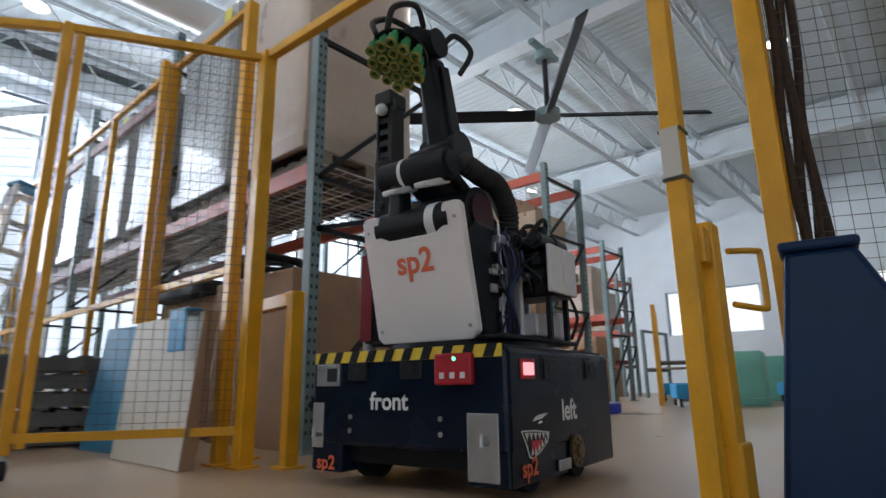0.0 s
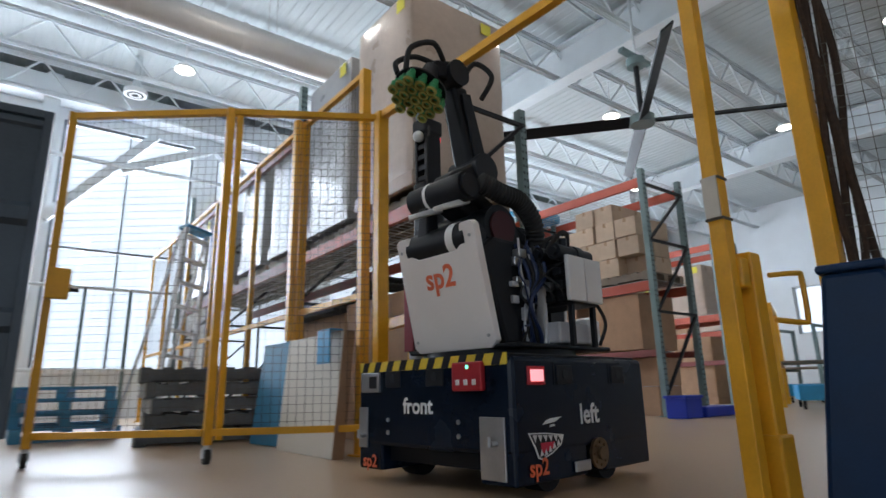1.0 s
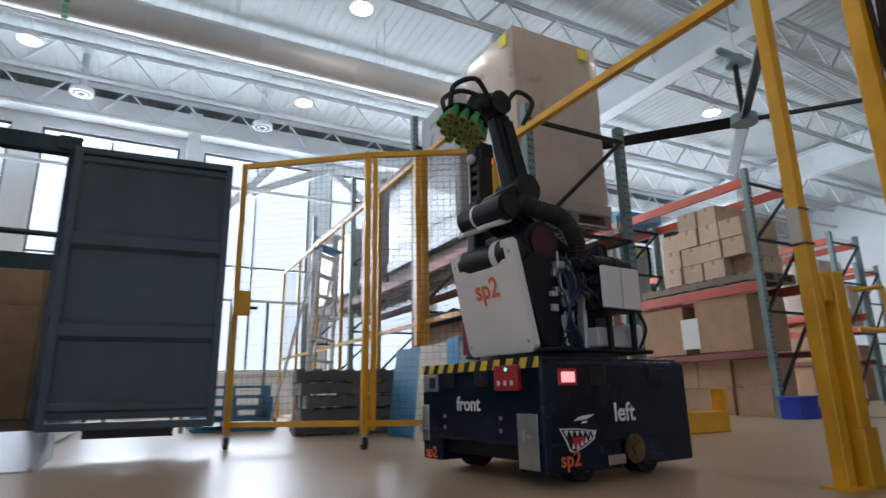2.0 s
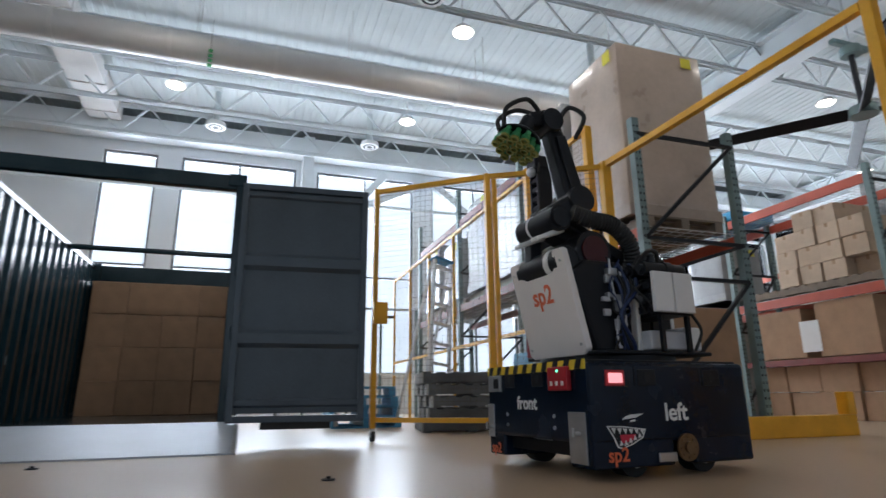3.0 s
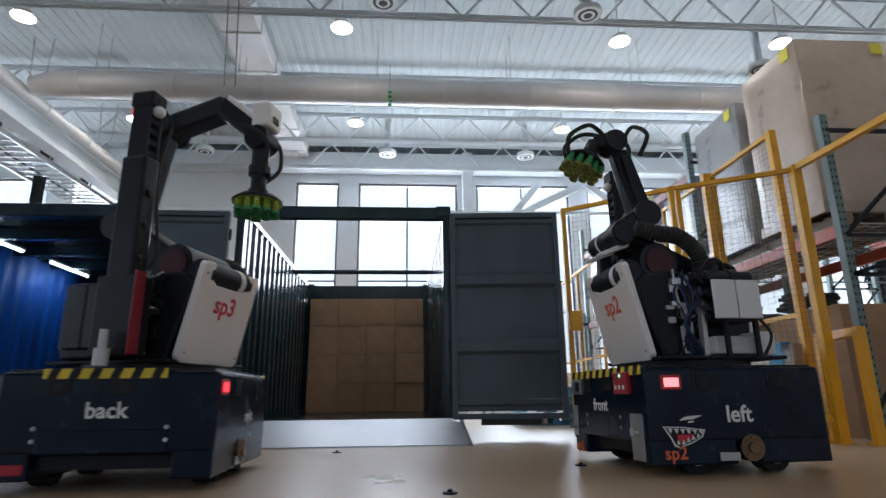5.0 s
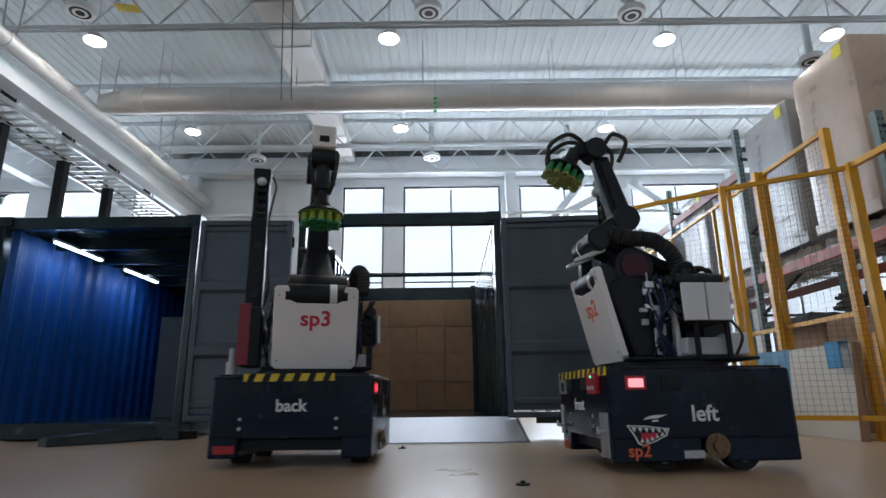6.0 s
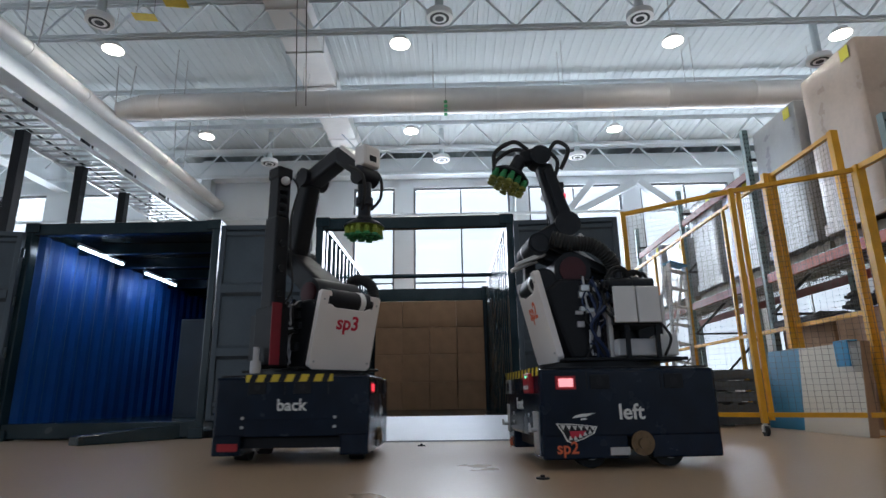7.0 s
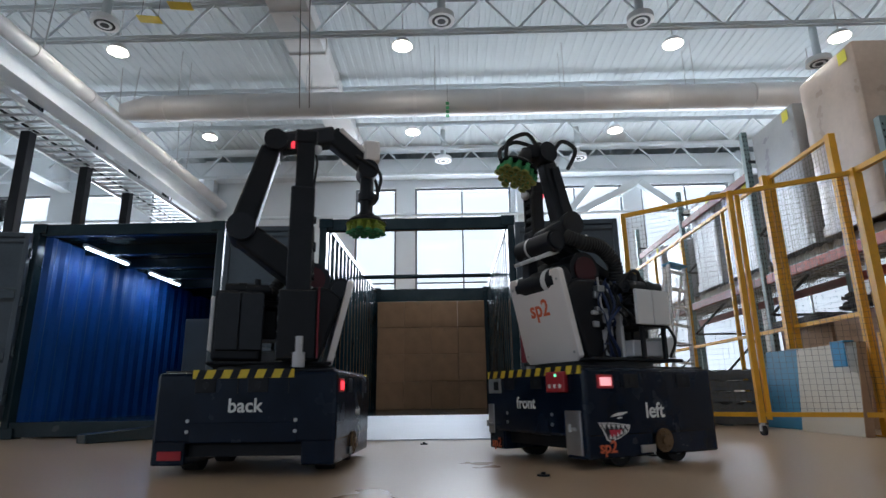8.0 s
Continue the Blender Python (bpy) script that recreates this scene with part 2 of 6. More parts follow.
def lettering(text, size, mat, parent, at, normal, name="lettering", label="", bold=0.02):
    """Raised vinyl letters, centred at a place on a face with that outward normal."""
    c = bpy.data.curves.new("letters", "FONT")
    c.body, c.size, c.align_x, c.align_y, c.extrude, c.offset = text, size, "CENTER", "CENTER", 0.001, bold * size
    c.resolution_u = 3
    t = bpy.data.objects.new("letters", c)
    scene.collection.objects.link(t)
    me = bpy.data.meshes.new_from_object(t.evaluated_get(bpy.context.evaluated_depsgraph_get()))
    bpy.data.objects.remove(t)
    me.materials.clear()
    me.materials.append(mat)
    n = Vector(normal).normalized()
    right = Vector((0, 0, 1)).cross(n).normalized()
    up = n.cross(right)
    m = Matrix((right, up, n)).transposed().to_4x4()
    m.translation = Vector(at)
    ob = new(name, me)
    ob.parent, ob.matrix_basis = parent, m
    if label:
        ob["label"] = label
    return ob


# ---- structure ----
X0, X1, Y0, Y1, ZC = -17.0, 25.0, -14.0, 9.3, 7.45

bm = bmesh.new()
box(bm, X0 - 0.3, X1 + 0.3, Y0 - 0.3, Y1 + 0.35, -0.2, 0.0)
floor = setting("floor", bm, M_FLOOR, "warm grey polished concrete warehouse floor", "floor")

bm = bmesh.new()
box(bm, -260, 310, Y1 + 0.35, 120, -0.45, -0.25)
setting("ground", bm, M_LEAF, "grass outside the windows", "ground")

WINDOWS = [(-14.7, -13.0, None), (-12.1, -10.5, None), (-9.9, -8.4, None), (-3.68, -2.45, None), (-1.89, 0.98, -0.48), (1.54, 4.3, 2.89),
           (4.86, 7.5, 6.2), (8.06, 10.8, 9.4), (11.4, 14.1, 12.7), (14.7, 17.4, 16.0), (18.0, 20.7, 19.3)]
WZ0, WZ1 = 0.95, 6.5


def north_wall():
    bm = bmesh.new()
    edges = [X0] + [v for a, b, _ in WINDOWS for v in (a, b)] + [X1]
    for i in range(0, len(edges), 2):
        box(bm, edges[i], edges[i + 1], Y1, Y1 + 0.35, 0, ZC)
    for a, b, _ in WINDOWS:
        box(bm, a, b, Y1, Y1 + 0.35, 0, WZ0)
        box(bm, a, b, Y1, Y1 + 0.35, WZ1, ZC)
    setting("wall_north", bm, M_WALL, "white painted wall with tall windows", "wall")


def window(i, a, b, mid):
    w = thing("window_%d" % i, pose((a + b) / 2, Y1 + 0.1, WZ0), "tall dark-framed window with bright daylight", "window", "north windows", "structure")
    h, half = WZ1 - WZ0, (b - a) / 2
    bm = bmesh.new()
    for x in (-half + 0.03, half - 0.03):
        box(bm, x - 0.03, x + 0.03, -0.03, 0.05, 0, h)
    for z in (0.03, h - 0.03):
        box(bm, -half + 0.06, half - 0.06, -0.03, 0.05, z - 0.03, z + 0.03)
    part("window_frame", bm, M_FRAME, w)
    bm = bmesh.new()
    for z in (2.65,):
        box(bm, -half + 0.06, half - 0.06, -0.02, 0.04, z - 0.025, z + 0.025)
    part("transom", bm, M_FRAME, w)
    if mid is not None:
        bm = bmesh.new()
        box(bm, mid - (a + b) / 2 - 0.025, mid - (a + b) / 2 + 0.025, -0.025, 0.045, 0.06, h - 0.06)
        part("mullion", bm, M_FRAME, w)
    bm = bmesh.new()
    box(bm, -half + 0.06, half - 0.06, 0.0, 0.012, 0.06, h - 0.06)
    pane = part("pane", bm, M_GLASS, w)
    pane.visible_shadow = False
    bm = bmesh.new()
    box(bm, -half, half, -0.22, -0.035, -0.005, 0.03, 0.008)
    part("window_sill", bm, M_WALL, w)


north_wall()
for i, (a, b, mid) in enumerate(WINDOWS):
    window(i + 1, a, b, mid)


def plain_wall(name, x0, x1, y0, y1, gaps=()):
    """A wall with gaps (a, b, z0, z1) along its length."""
    bm = bmesh.new()
    along_x = (x1 - x0) > (y1 - y0)
    s, e = (x0, x1) if along_x else (y0, y1)
    cuts = [s] + [v for g in gaps for v in g[:2]] + [e]

    def b(p, q, z0, z1):
        if along_x:
            box(bm, p, q, y0, y1, z0, z1)
        else:
            box(bm, x0, x1, p, q, z0, z1)
    for i in range(0, len(cuts), 2):
        b(cuts[i], cuts[i + 1], 0, ZC)
    for p, q, z0, z1 in gaps:
        b(p, q, 0, z0)
        b(p, q, z1, ZC)
    return setting(name, bm, M_WALLUNSEEN if name == "wall_south" else M_WALL, "painted warehouse wall", "wall")


plain_wall("wall_east", X1, X1 + 0.3, Y0 - 0.3, Y1 + 0.35, [(-9, -5.5, 2.2, 4.0), (-4.5, -1, 2.2, 4.0), (0.5, 4, 2.2, 4.0)])
# openings in the unseen west and south walls are made up for fill light
plain_wall("wall_west", X0 - 0.3, X0, Y0 - 0.3, Y1 + 0.35, [(-11, -7, 1, 5.5), (-6, -2, 1, 5.5)])
plain_wall("wall_south", X0, X1, Y0 - 0.3, Y0, [(-12, -6, 1, 5.5), (-4, 2, 1, 5.5), (4, 10, 1, 5.5), (12, 18, 1, 5.5)])
for i, (a, b) in enumerate(((-9, -5.5), (-4.5, -1), (0.5, 4))):
    bm = bmesh.new()
    for y in (a + 0.03, (a + b) / 2, b - 0.03):
        box(bm, X1 + 0.1, X1 + 0.17, y - 0.03, y + 0.03, 2.2, 4.0)
    for z in (2.23, 3.97):
        box(bm, X1 + 0.1, X1 + 0.17, a, b, z - 0.03, z + 0.03)
    setting("window_%d" % (i + 20), bm, M_STEELWHITE, "high window in the far wall", "window")

# sky light in the seen north windows; south and west are added fill lamps
sky_light("north_sky", pose(3.0, Y1 + 0.5, 4.6, 90, 0, 180), 36, 4.0, 6400)
sky_light("south_sky", pose(3.0, Y0 - 0.4, 3.3, 90, 0, 0), 30, 4.4, 230)
sky_light("west_sky", pose(X0 - 0.4, -6.5, 3.3, 90, 0, -90), 9, 4.4, 330)

# far bright sky beyond the glass, and trees
bm = bmesh.new()
box(bm, -250, 300, 60, 60.3, -0.25, 90)
setting("backdrop", bm, M_SKYCARD, "bright overcast sky outside the windows", "sky")


def ceiling():
    bm = bmesh.new()
    pitch = 0.2
    x = X0
    prof = []
    while x < X1:
        prof += [(x, ZC), (x + 0.1, ZC), (x + 0.115, ZC + 0.014), (x + 0.185, ZC + 0.014)]
        x += pitch
    prof.append((X1, ZC))
    v0 = [bm.verts.new((a, Y0, b)) for a, b in prof]
    v1 = [bm.verts.new((a, Y1, b)) for a, b in prof]
    for i in range(len(prof) - 1):
        bm.faces.new((v0[i], v0[i + 1], v1[i + 1], v1[i]))
    box(bm, X0 - 0.3, X1 + 0.3, Y0 - 0.3, Y1 + 0.35, ZC + 0.1, ZC + 0.35)
    setting("ceiling", bm, M_CEIL, "white painted corrugated steel deck ceiling", "ceiling")


ceiling()


def joist(y, x0=X0, x1=X1, zt=7.3, zb=6.62):
    j = thing("roof_joist", pose(0, y, 0), "white painted open-web steel roof joist", "joist", "roof joists", "structure")
    for z in (zt, zb):
        for dy in (-0.045, 0.045):
            bm = bmesh.new()
            prism(bm, [(dy - 0.03, z - 0.012), (dy - 0.006, z - 0.012), (dy - 0.006, z - 0.05), (dy + 0.006, z - 0.05), (dy + 0.006, z - 0.012), (dy + 0.03, z - 0.012), (dy + 0.03, z + 0.012), (dy - 0.03, z + 0.012)], "x", x0, x1)
            part("chord", bm, M_STEELWHITE, j)
    bm = bmesh.new()
    x, up = x0, 0
    while x < x1 - 0.6:
        bar(bm, (x, 0, zb if up % 2 else zt), (x + 0.6, 0, zt if up % 2 else zb), 0.035)
        x, up = x + 0.6, up + 1
    part("web", bm, M_STEELWHITE, j)


for y in (-9.5, -7.6, -5.7, -3.8, -1.9, 0.0, 1.9, 4.9, 6.7, 8.4):
    joist(y)


def girder(x):
    bm = bmesh.new()
    box(bm, x - 0.17, x + 0.17, Y0, Y1, 6.55, 6.59)
    box(bm, x - 0.17, x + 0.17, Y0, Y1, 7.28, 7.32)
    box(bm, x - 0.02, x + 0.02, Y0, Y1, 6.59, 7.28)
    return setting("roof_girder", bm, M_STEELWHITE, "white painted steel roof girder", "girder")


for x in (-12.5, 9.6, 18.0):
    girder(x)


def column(x, y):
    bm = bmesh.new()
    box(bm, x - 0.15, x + 0.15, y - 0.17, y + 0.17, 0, ZC - 0.1, 0.01)
    return setting("column", bm, M_STEELWHITE, "white painted steel column", "column")


column(1.26, 9.1)
column(7.8, 9.1)
column(-8.0, 9.1)
column(17.8, 6.0)


def round_duct():
    d = thing("air_duct", pose(0, 3.65, 6.2), "white round spiral ventilation duct", "duct", "", "structure")
    bm = bmesh.new()
    cyl(bm, (-7.0, 0, 0), (7.2, 0, 0), 0.26, seg=32)
    cyl(bm, (-7.5, 0, -0.05), (-7.0, 0, 0), 0.17, 0.26, seg=32)
    part("duct_pipe", bm, M_DUCT, d, smooth=True)
    bm = bmesh.new()
    for k in range(9):
        x = -6.6 + k * 1.7
        cyl(bm, (x - 0.03, 0, 0), (x + 0.03, 0, 0), 0.275, seg=32)
    part("duct_collar", bm, M_DUCT, d, smooth=True)
    bm = bmesh.new()
    for k in range(6):
        x = -6.3 + k * 2.6
        bar(bm, (x, -0.2, 0.2), (x, -0.2, 1.2), 0.012)
        bar(bm, (x, 0.2, 0.2), (x, 0.2, 1.2), 0.012)
    part("hanger_rod", bm, M_STEEL, d)


round_duct()


def square_duct(x, y0, y1, z, w, h, name="air_duct"):
    bm = bmesh.new()
    box(bm, x - w / 2, x + w / 2, y0, y1, z - h / 2, z + h / 2, 0.01)
    y = y0 + 0.4
    while y < y1:
        box(bm, x - w / 2 - 0.02, x + w / 2 + 0.02, y - 0.02, y + 0.02, z - h / 2 - 0.02, z + h / 2 + 0.02)
        y += 1.3
    return setting(name, bm, M_DUCT, "white rectangular ventilation duct", "duct")


square_duct(-3.6, -9.0, 8.7, 7.2, 0.7, 0.36)
bm = bmesh.new()
box(bm, -8.5, 22, 8.75, 9.28, 6.75, 7.2, 0.01)
setting("soffit", bm, M_WALL, "white boxed soffit above the windows", "soffit")


def long_duct(x, z, r):
    d = thing("air_duct", pose(x, 0, z), "white round ventilation duct along the hall", "duct", "", "structure")
    bm = bmesh.new()
    cyl(bm, (0, -10, 0), (0, 9.25, 0), r, seg=28)
    part("duct_pipe", bm, M_DUCT, d, smooth=True)
    bm = bmesh.new()
    for k in range(13):
        cyl(bm, (0, -9.2 + 1.5 * k, 0), (0, -9.14 + 1.5 * k, 0), r + 0.012, seg=28)
    part("duct_collar", bm, M_DUCT, d, smooth=True)
    bm = bmesh.new()
    for k in range(7):
        for dx in (-0.12, 0.12):
            cyl(bm, (dx, -9.0 + 2.6 * k, r * 0.75), (dx * 1.6, -9.0 + 2.6 * k, 7.4 - z), 0.012, seg=6)
    part("hanger_rod", bm, M_STEEL, d)


long_duct(-7.68, 6.03, 0.14)
bm = bmesh.new()
for z in (5.46, 5.86):
    box(bm, -8.04, -7.7, Y0, 9.25, z, z + 0.025)
box(bm, -7.885, -7.855, Y0, 9.25, 5.485, 5.86)
setting("crane_beam", bm, M_STEELWHITE, "white painted steel beam along the hall", "beam")


def gantry_rail():
    g = thing("cable_ladder", pose(-8.5, 0, 5.3), "grey steel cable ladder on black posts", "cable ladder", "", "structure")
    bm = bmesh.new()
    for dx in (-0.5, 0.5):
        box(bm, dx - 0.02, dx + 0.02, -9, 9.2, -0.05, 0.05)
    part("ladder_rail", bm, M_STEEL, g)
    bm = bmesh.new()
    y = -8.8
    while y < 9.1:
        box(bm, -0.48, 0.48, y - 0.015, y + 0.015, -0.02, 0.02)
        y += 0.26
    part("ladder_rung", bm, M_STEEL, g)
    for k in range(3):
        bm = bmesh.new()
        tube(bm, [(-0.3 + 0.13 * k, yy, 0.05 + 0.012 * ((i + k) % 3)) for i, yy in enumerate(range(-9, 10, 3))], 0.022, 8, 4)
        part("cable", bm, M_RUBBER if k % 2 else M_WHITE, g, smooth=True)
    for y in (-0.7, 1.0, 2.7, 4.4, 6.0):
        bm = bmesh.new()
        box(bm, -0.2, -0.02, y - 0.09, y + 0.09, -5.3, -0.05, 0.01)
        part("post", bm, M_BLACK, g)
    for y in (-1.0, 0.6, 2.2, 3.8, 5.4, 6.95):
        bm = bmesh.new()
        box(bm, 0.24, 0.56, y - 0.03, y + 0.03, 0.32, 0.4)
        box(bm, 0.24, 0.36, y - 0.09, y + 0.09, 0.1, 0.4, 0.012)
        bar(bm, (0.46, y, 0.05), (0.46, y, 0.33), 0.03)
        part("bracket_box", bm, M_BLACK, g)


gantry_rail()

# yellow notices hung under the roof
for x, y in ((-6.03, 1.71), (-5.33, 1.38)):
    sg = thing("ceiling_sign", pose(x, y, 6.86, 0, 0, 8), "small yellow notice plate hung under the roof", "sign", "yellow notices")
    bm = bmesh.new()
    box(bm, -0.19, 0.19, -0.1, 0.1, 0, 0.012, 0.003)
    part("plate", bm, M_HAZARD, sg)
    bm = bmesh.new()
    for dx in (-0.14, 0.14):
        cyl(bm, (dx, 0, 0.012), (dx, 0, 0.6), 0.004, seg=6)
    part("hanger_rod", bm, M_WIRE, sg)

# ceiling lamps and round diffusers
LAMPS = [(-6.71, 2.02), (-1.63, 2.05), (3.2, 2.18), (6.09, 2.09), (-1.71, 5.86), (3.23, 5.99), (-6.7, 5.9), (8.2, 6.0), (11.5, 2.1), (15.5, 0.0), (16.8, 5.0), (-1.6, -2.2), (3.2, -2.0), (8.0, -2.2), (12.5, -3.0), (-6.7, -2.2), (18.5, -4.5), (-1.6, -6.5), (3.4, -6.5)]


def ceiling_lamp(x, y, z):
    l = thing("ceiling_lamp", pose(x, y, z), "round white downlight, lit, hung under the joists", "ceiling lamp", "ceiling lamps")
    bm = bmesh.new()
    cyl(bm, (0, 0, 0.0), (0, 0, 0.1), 0.19, 0.12, seg=28)
    part("housing", bm, M_WHITE, l, smooth=True)
    bm = bmesh.new()
    cyl(bm, (0, 0, -0.015), (0, 0, -0.002), 0.165, seg=28)
    part("lens", bm, M_LAMP, l, "warm lit lens")
    bm = bmesh.new()
    cyl(bm, (0, 0, 0.1), (0, 0, 7.46 - z), 0.012, seg=8)
    part("rod", bm, M_WHITE, l)


for x, y in LAMPS:
    z = 6.45 if y < 4 else 6.65
    ceiling_lamp(x, y, z)
    lamp_light(x, y, z - 0.05)


def diffuser(x, y, z):
    d = thing("ceiling_diffuser", pose(x, y, z), "round white ceiling air diffuser with dark slots", "air diffuser", "ceiling diffusers")
    for k, (r, mat) in enumerate(((0.22, M_WHITE), (0.16, M_BLACK), (0.115, M_WHITE), (0.07, M_BLACK))):
        bm = bmesh.new()
        cyl(bm, (0, 0, -0.004 * k), (0, 0, 0.1), r, seg=28)
        part("ring", bm, mat, d)
    bm = bmesh.new()
    cyl(bm, (0, 0, 0.1), (0, 0, 0.9), 0.07, seg=20)
    part("duct_neck", bm, M_CEIL, d, smooth=True)


for x, y in ((-6.55, 1.34), (-0.92, 1.45), (2.44, 1.58), (-5.6, 7.3), (-1.0, 7.3), (2.6, 7.3), (6.3, 3.0), (-0.9, -3.0), (4.5, -2.0)):
    diffuser(x, y, 6.5)


def braces():
    bm = bmesh.new()
    for a, b in (((1.4, 4.1), (3.4, 6.5)), ((2.7, 5.45), (4.6, 6.4)), ((6.9, 4.7), (4.75, 6.45))):
        bar(bm, (a[0], 9.05, a[1]), (b[0], 9.05, b[1]), 0.2)
    return setting("wall_brace", bm, M_STEELWHITE, "white diagonal steel wall brace", "brace")


braces()

for y in (0.45, 0.8):
    bm = bmesh.new()
    cyl(bm, (7.0, y - 0.15, 7.36), (22.0, y + 1.1, 7.36), 0.03, seg=10)
    setting("conduit", bm, M_WALL, "thin white conduit under the roof deck", "conduit", True)

bm = bmesh.new()
cyl(bm, (-16, 8.9, 5.5), (22, 8.9, 5.5), 0.05, seg=12)
setting("pipe", bm, M_STEELWHITE, "thin white pipe along the windows", "pipe", True)


# ---- shipping containers ----
def corrugated(bm, y0, y1, z0, z1, x, depth=0.036, pitch=0.278, t=0.003):
    """A corrugated side panel in the plane x, along y."""
    y, prof = y0, []
    while y < y1 - 0.01:
        for dy, dx in ((0, 0), (0.07, 0), (0.139, depth), (0.209, depth)):
            if y + dy < y1:
                prof.append((y + dy, dx))
        y += pitch
    prof.append((y1, 0))
    rows = []
    for off in (0, t):
        rows.append([[bm.verts.new((x + dx + off, yy, z)) for yy, dx in prof] for z in (z0, z1)])
    for r in rows:
        for i in range(len(prof) - 1):
            bm.faces.new((r[0][i], r[0][i + 1], r[1][i + 1], r[1][i]))


def container(name, x, y, length, label, lining, roof, out):
    c = thing(name, pose(x, y, 0), label, "shipping container", "shipping containers")
    w = 2.44
    for px in (0.0, w - 0.16):
        bm = bmesh.new()
        fx = px if px == 0 else w - 0.09
        box(bm, fx, fx + 0.09, 0, 0.14, 0.0, 2.6, 0.012)
        part("front_post", bm, out, c)
        bm = bmesh.new()
        box(bm, px, px + 0.16, length - 0.16, length, 0.0, 2.6, 0.012)
        part("rear_post", bm, out, c)
        for yy in (-0.01, length - 0.17):
            for zz in (0.0, 2.48):
                bm = bmesh.new()
                box(bm, px - 0.008, px + 0.168, yy, yy + 0.178, zz, zz + 0.125, 0.01)
                part("corner_casting", bm, out, c)
    for yy in (0.02, length - 0.12):
        bm = bmesh.new()
        box(bm, 0.09, w - 0.09, yy, yy + 0.1, 2.45 if yy < 1 else 2.32, 2.6 if yy < 1 else 2.58, 0.01)
        part("header", bm, out, c)
        bm = bmesh.new()
        box(bm, 0.09, w - 0.09, yy, yy + 0.1, 0.02, 0.19, 0.01)
        part("sill", bm, out, c)
    for px, s in ((0.03, 1), (w - 0.09, -1)):
        bm = bmesh.new()
        box(bm, px, px + 0.06, 0.14, length - 0.16, 2.5, 2.56)
        part("top_rail", bm, out, c)
        bm = bmesh.new()
        box(bm, px, px + 0.06, 0.14, length - 0.16, 0.03, 0.17)
        part("bottom_rail", bm, out, c)
    for px, s in ((0.04, 1), (w - 0.045, -1)):
        bm = bmesh.new()
        corrugated(bm, 0.14, length - 0.16, 0.17, 2.5, px, depth=0.036 * s)
        part("side_panel", bm, lining, c)
    bm = bmesh.new()
    box(bm, 0.1, w - 0.1, 0.1, length - 0.1, 0.15, 0.18)
    part("deck", bm, M_NAVY, c)
    if roof:
        bm = bmesh.new()
        box(bm, 0.05, w - 0.05, 0.15, length - 0.1, 2.565, 2.59)
        part("roof_panel", bm, out, c)
        for k in range(5):
            bm = bmesh.new()
            box(bm, 0.1, w - 0.1, 0.9 + k * 0.85, 0.98 + k * 0.85, 2.42, 2.56)
            part("roof_bow", bm, out, c)
        bm = bmesh.new()
        box(bm, 0.16, w - 0.16, length - 0.12, length - 0.02, 0.19, 2.32)
        part("end_wall", bm, lining, c)
    else:
        bm = bmesh.new()
        cyl(bm, (0.09, 3.3, 2.53), (w - 0.09, 3.3, 2.53), 0.04, seg=12)
        part("roof_bow", bm, out, c)
    return c


def door_leaf(name, hinge_x, y, side, angle, w=1.17):
    """A tall ribbed container door leaf, opened wide; side: the way it reaches from its hinge."""
    d = thing(name, pose(hinge_x, y, 0, 0, 0, angle), "slate grey steel container door leaf, swung open", "container door", "container doors")
    x0, x1 = (0, w) if side > 0 else (-w, 0)
    bm = bmesh.new()
    box(bm, x0 + 0.06, x1 - 0.06, -0.012, 0.012, 0.28, 2.4)
    part("door_panel", bm, M_DOOR, d)
    bm = bmesh.new()
    for z in (0.95, 1.68):
        prism(bm, [(-0.05, z - 0.045), (-0.05, z + 0.045), (-0.012, z + 0.085), (-0.012, z - 0.085)], "x", x0 + 0.06, x1 - 0.06)
    for z in (0.37, 2.36):
        prism(bm, [(-0.03, z - 0.02), (-0.03, z + 0.02), (-0.012, z + 0.04), (-0.012, z - 0.04)], "x", x0 + 0.06, x1 - 0.06)
    part("rib", bm, M_DOOR, d)
    bm = bmesh.new()
    for a in (x0, x1 - 0.06):
        box(bm, a, a + 0.06, -0.04, 0.04, 0.2, 2.46, 0.006)
    for z in (0.2, 2.4):
        box(bm, x0 + 0.06, x1 - 0.06, -0.04, 0.04, z, z + 0.06, 0.006)
    part("door_frame", bm, M_DOOR, d)
    bm = bmesh.new()
    for z in (0.45, 1.0, 1.6, 2.2):
        cyl(bm, (0, 0.01, z - 0.06), (0, 0.01, z + 0.06), 0.025, seg=10)
    part("hinge", bm, M_NAVY, d)
    bm = bmesh.new()
    for q in (0.35, 0.8):
        xx = x0 + q * w
        cyl(bm, (xx, 0.06, 0.15), (xx, 0.06, 2.48), 0.02, seg=10)
    part("locking_bar", bm, M_STEEL, d)
    bm = bmesh.new()
    box(bm, x0 + 0.3, x1 - 0.3, -0.03, 0.03, 0.14, 0.2)
    part("gasket", bm, M_RUBBER, d)
    return d


open_top = container("open_top_container", -2.47, 0.0, 4.9, "dark navy shipping container, roofless, with its doors open", M_NAVY, False, M_NAVY)
blue_box = container("blue_lined_container", -6.11, 0.0, 6.0, "dark navy shipping container with a blue lit interior", M_NAVY_IN, True, M_NAVY)
door_leaf("container_door", -0.045, -0.14, 1, -4, 1.22)
door_leaf("container_door", -2.5, -0.14, -1, 2, 1.06)
door_leaf("container_door", -6.05, -0.08, -1, 8)

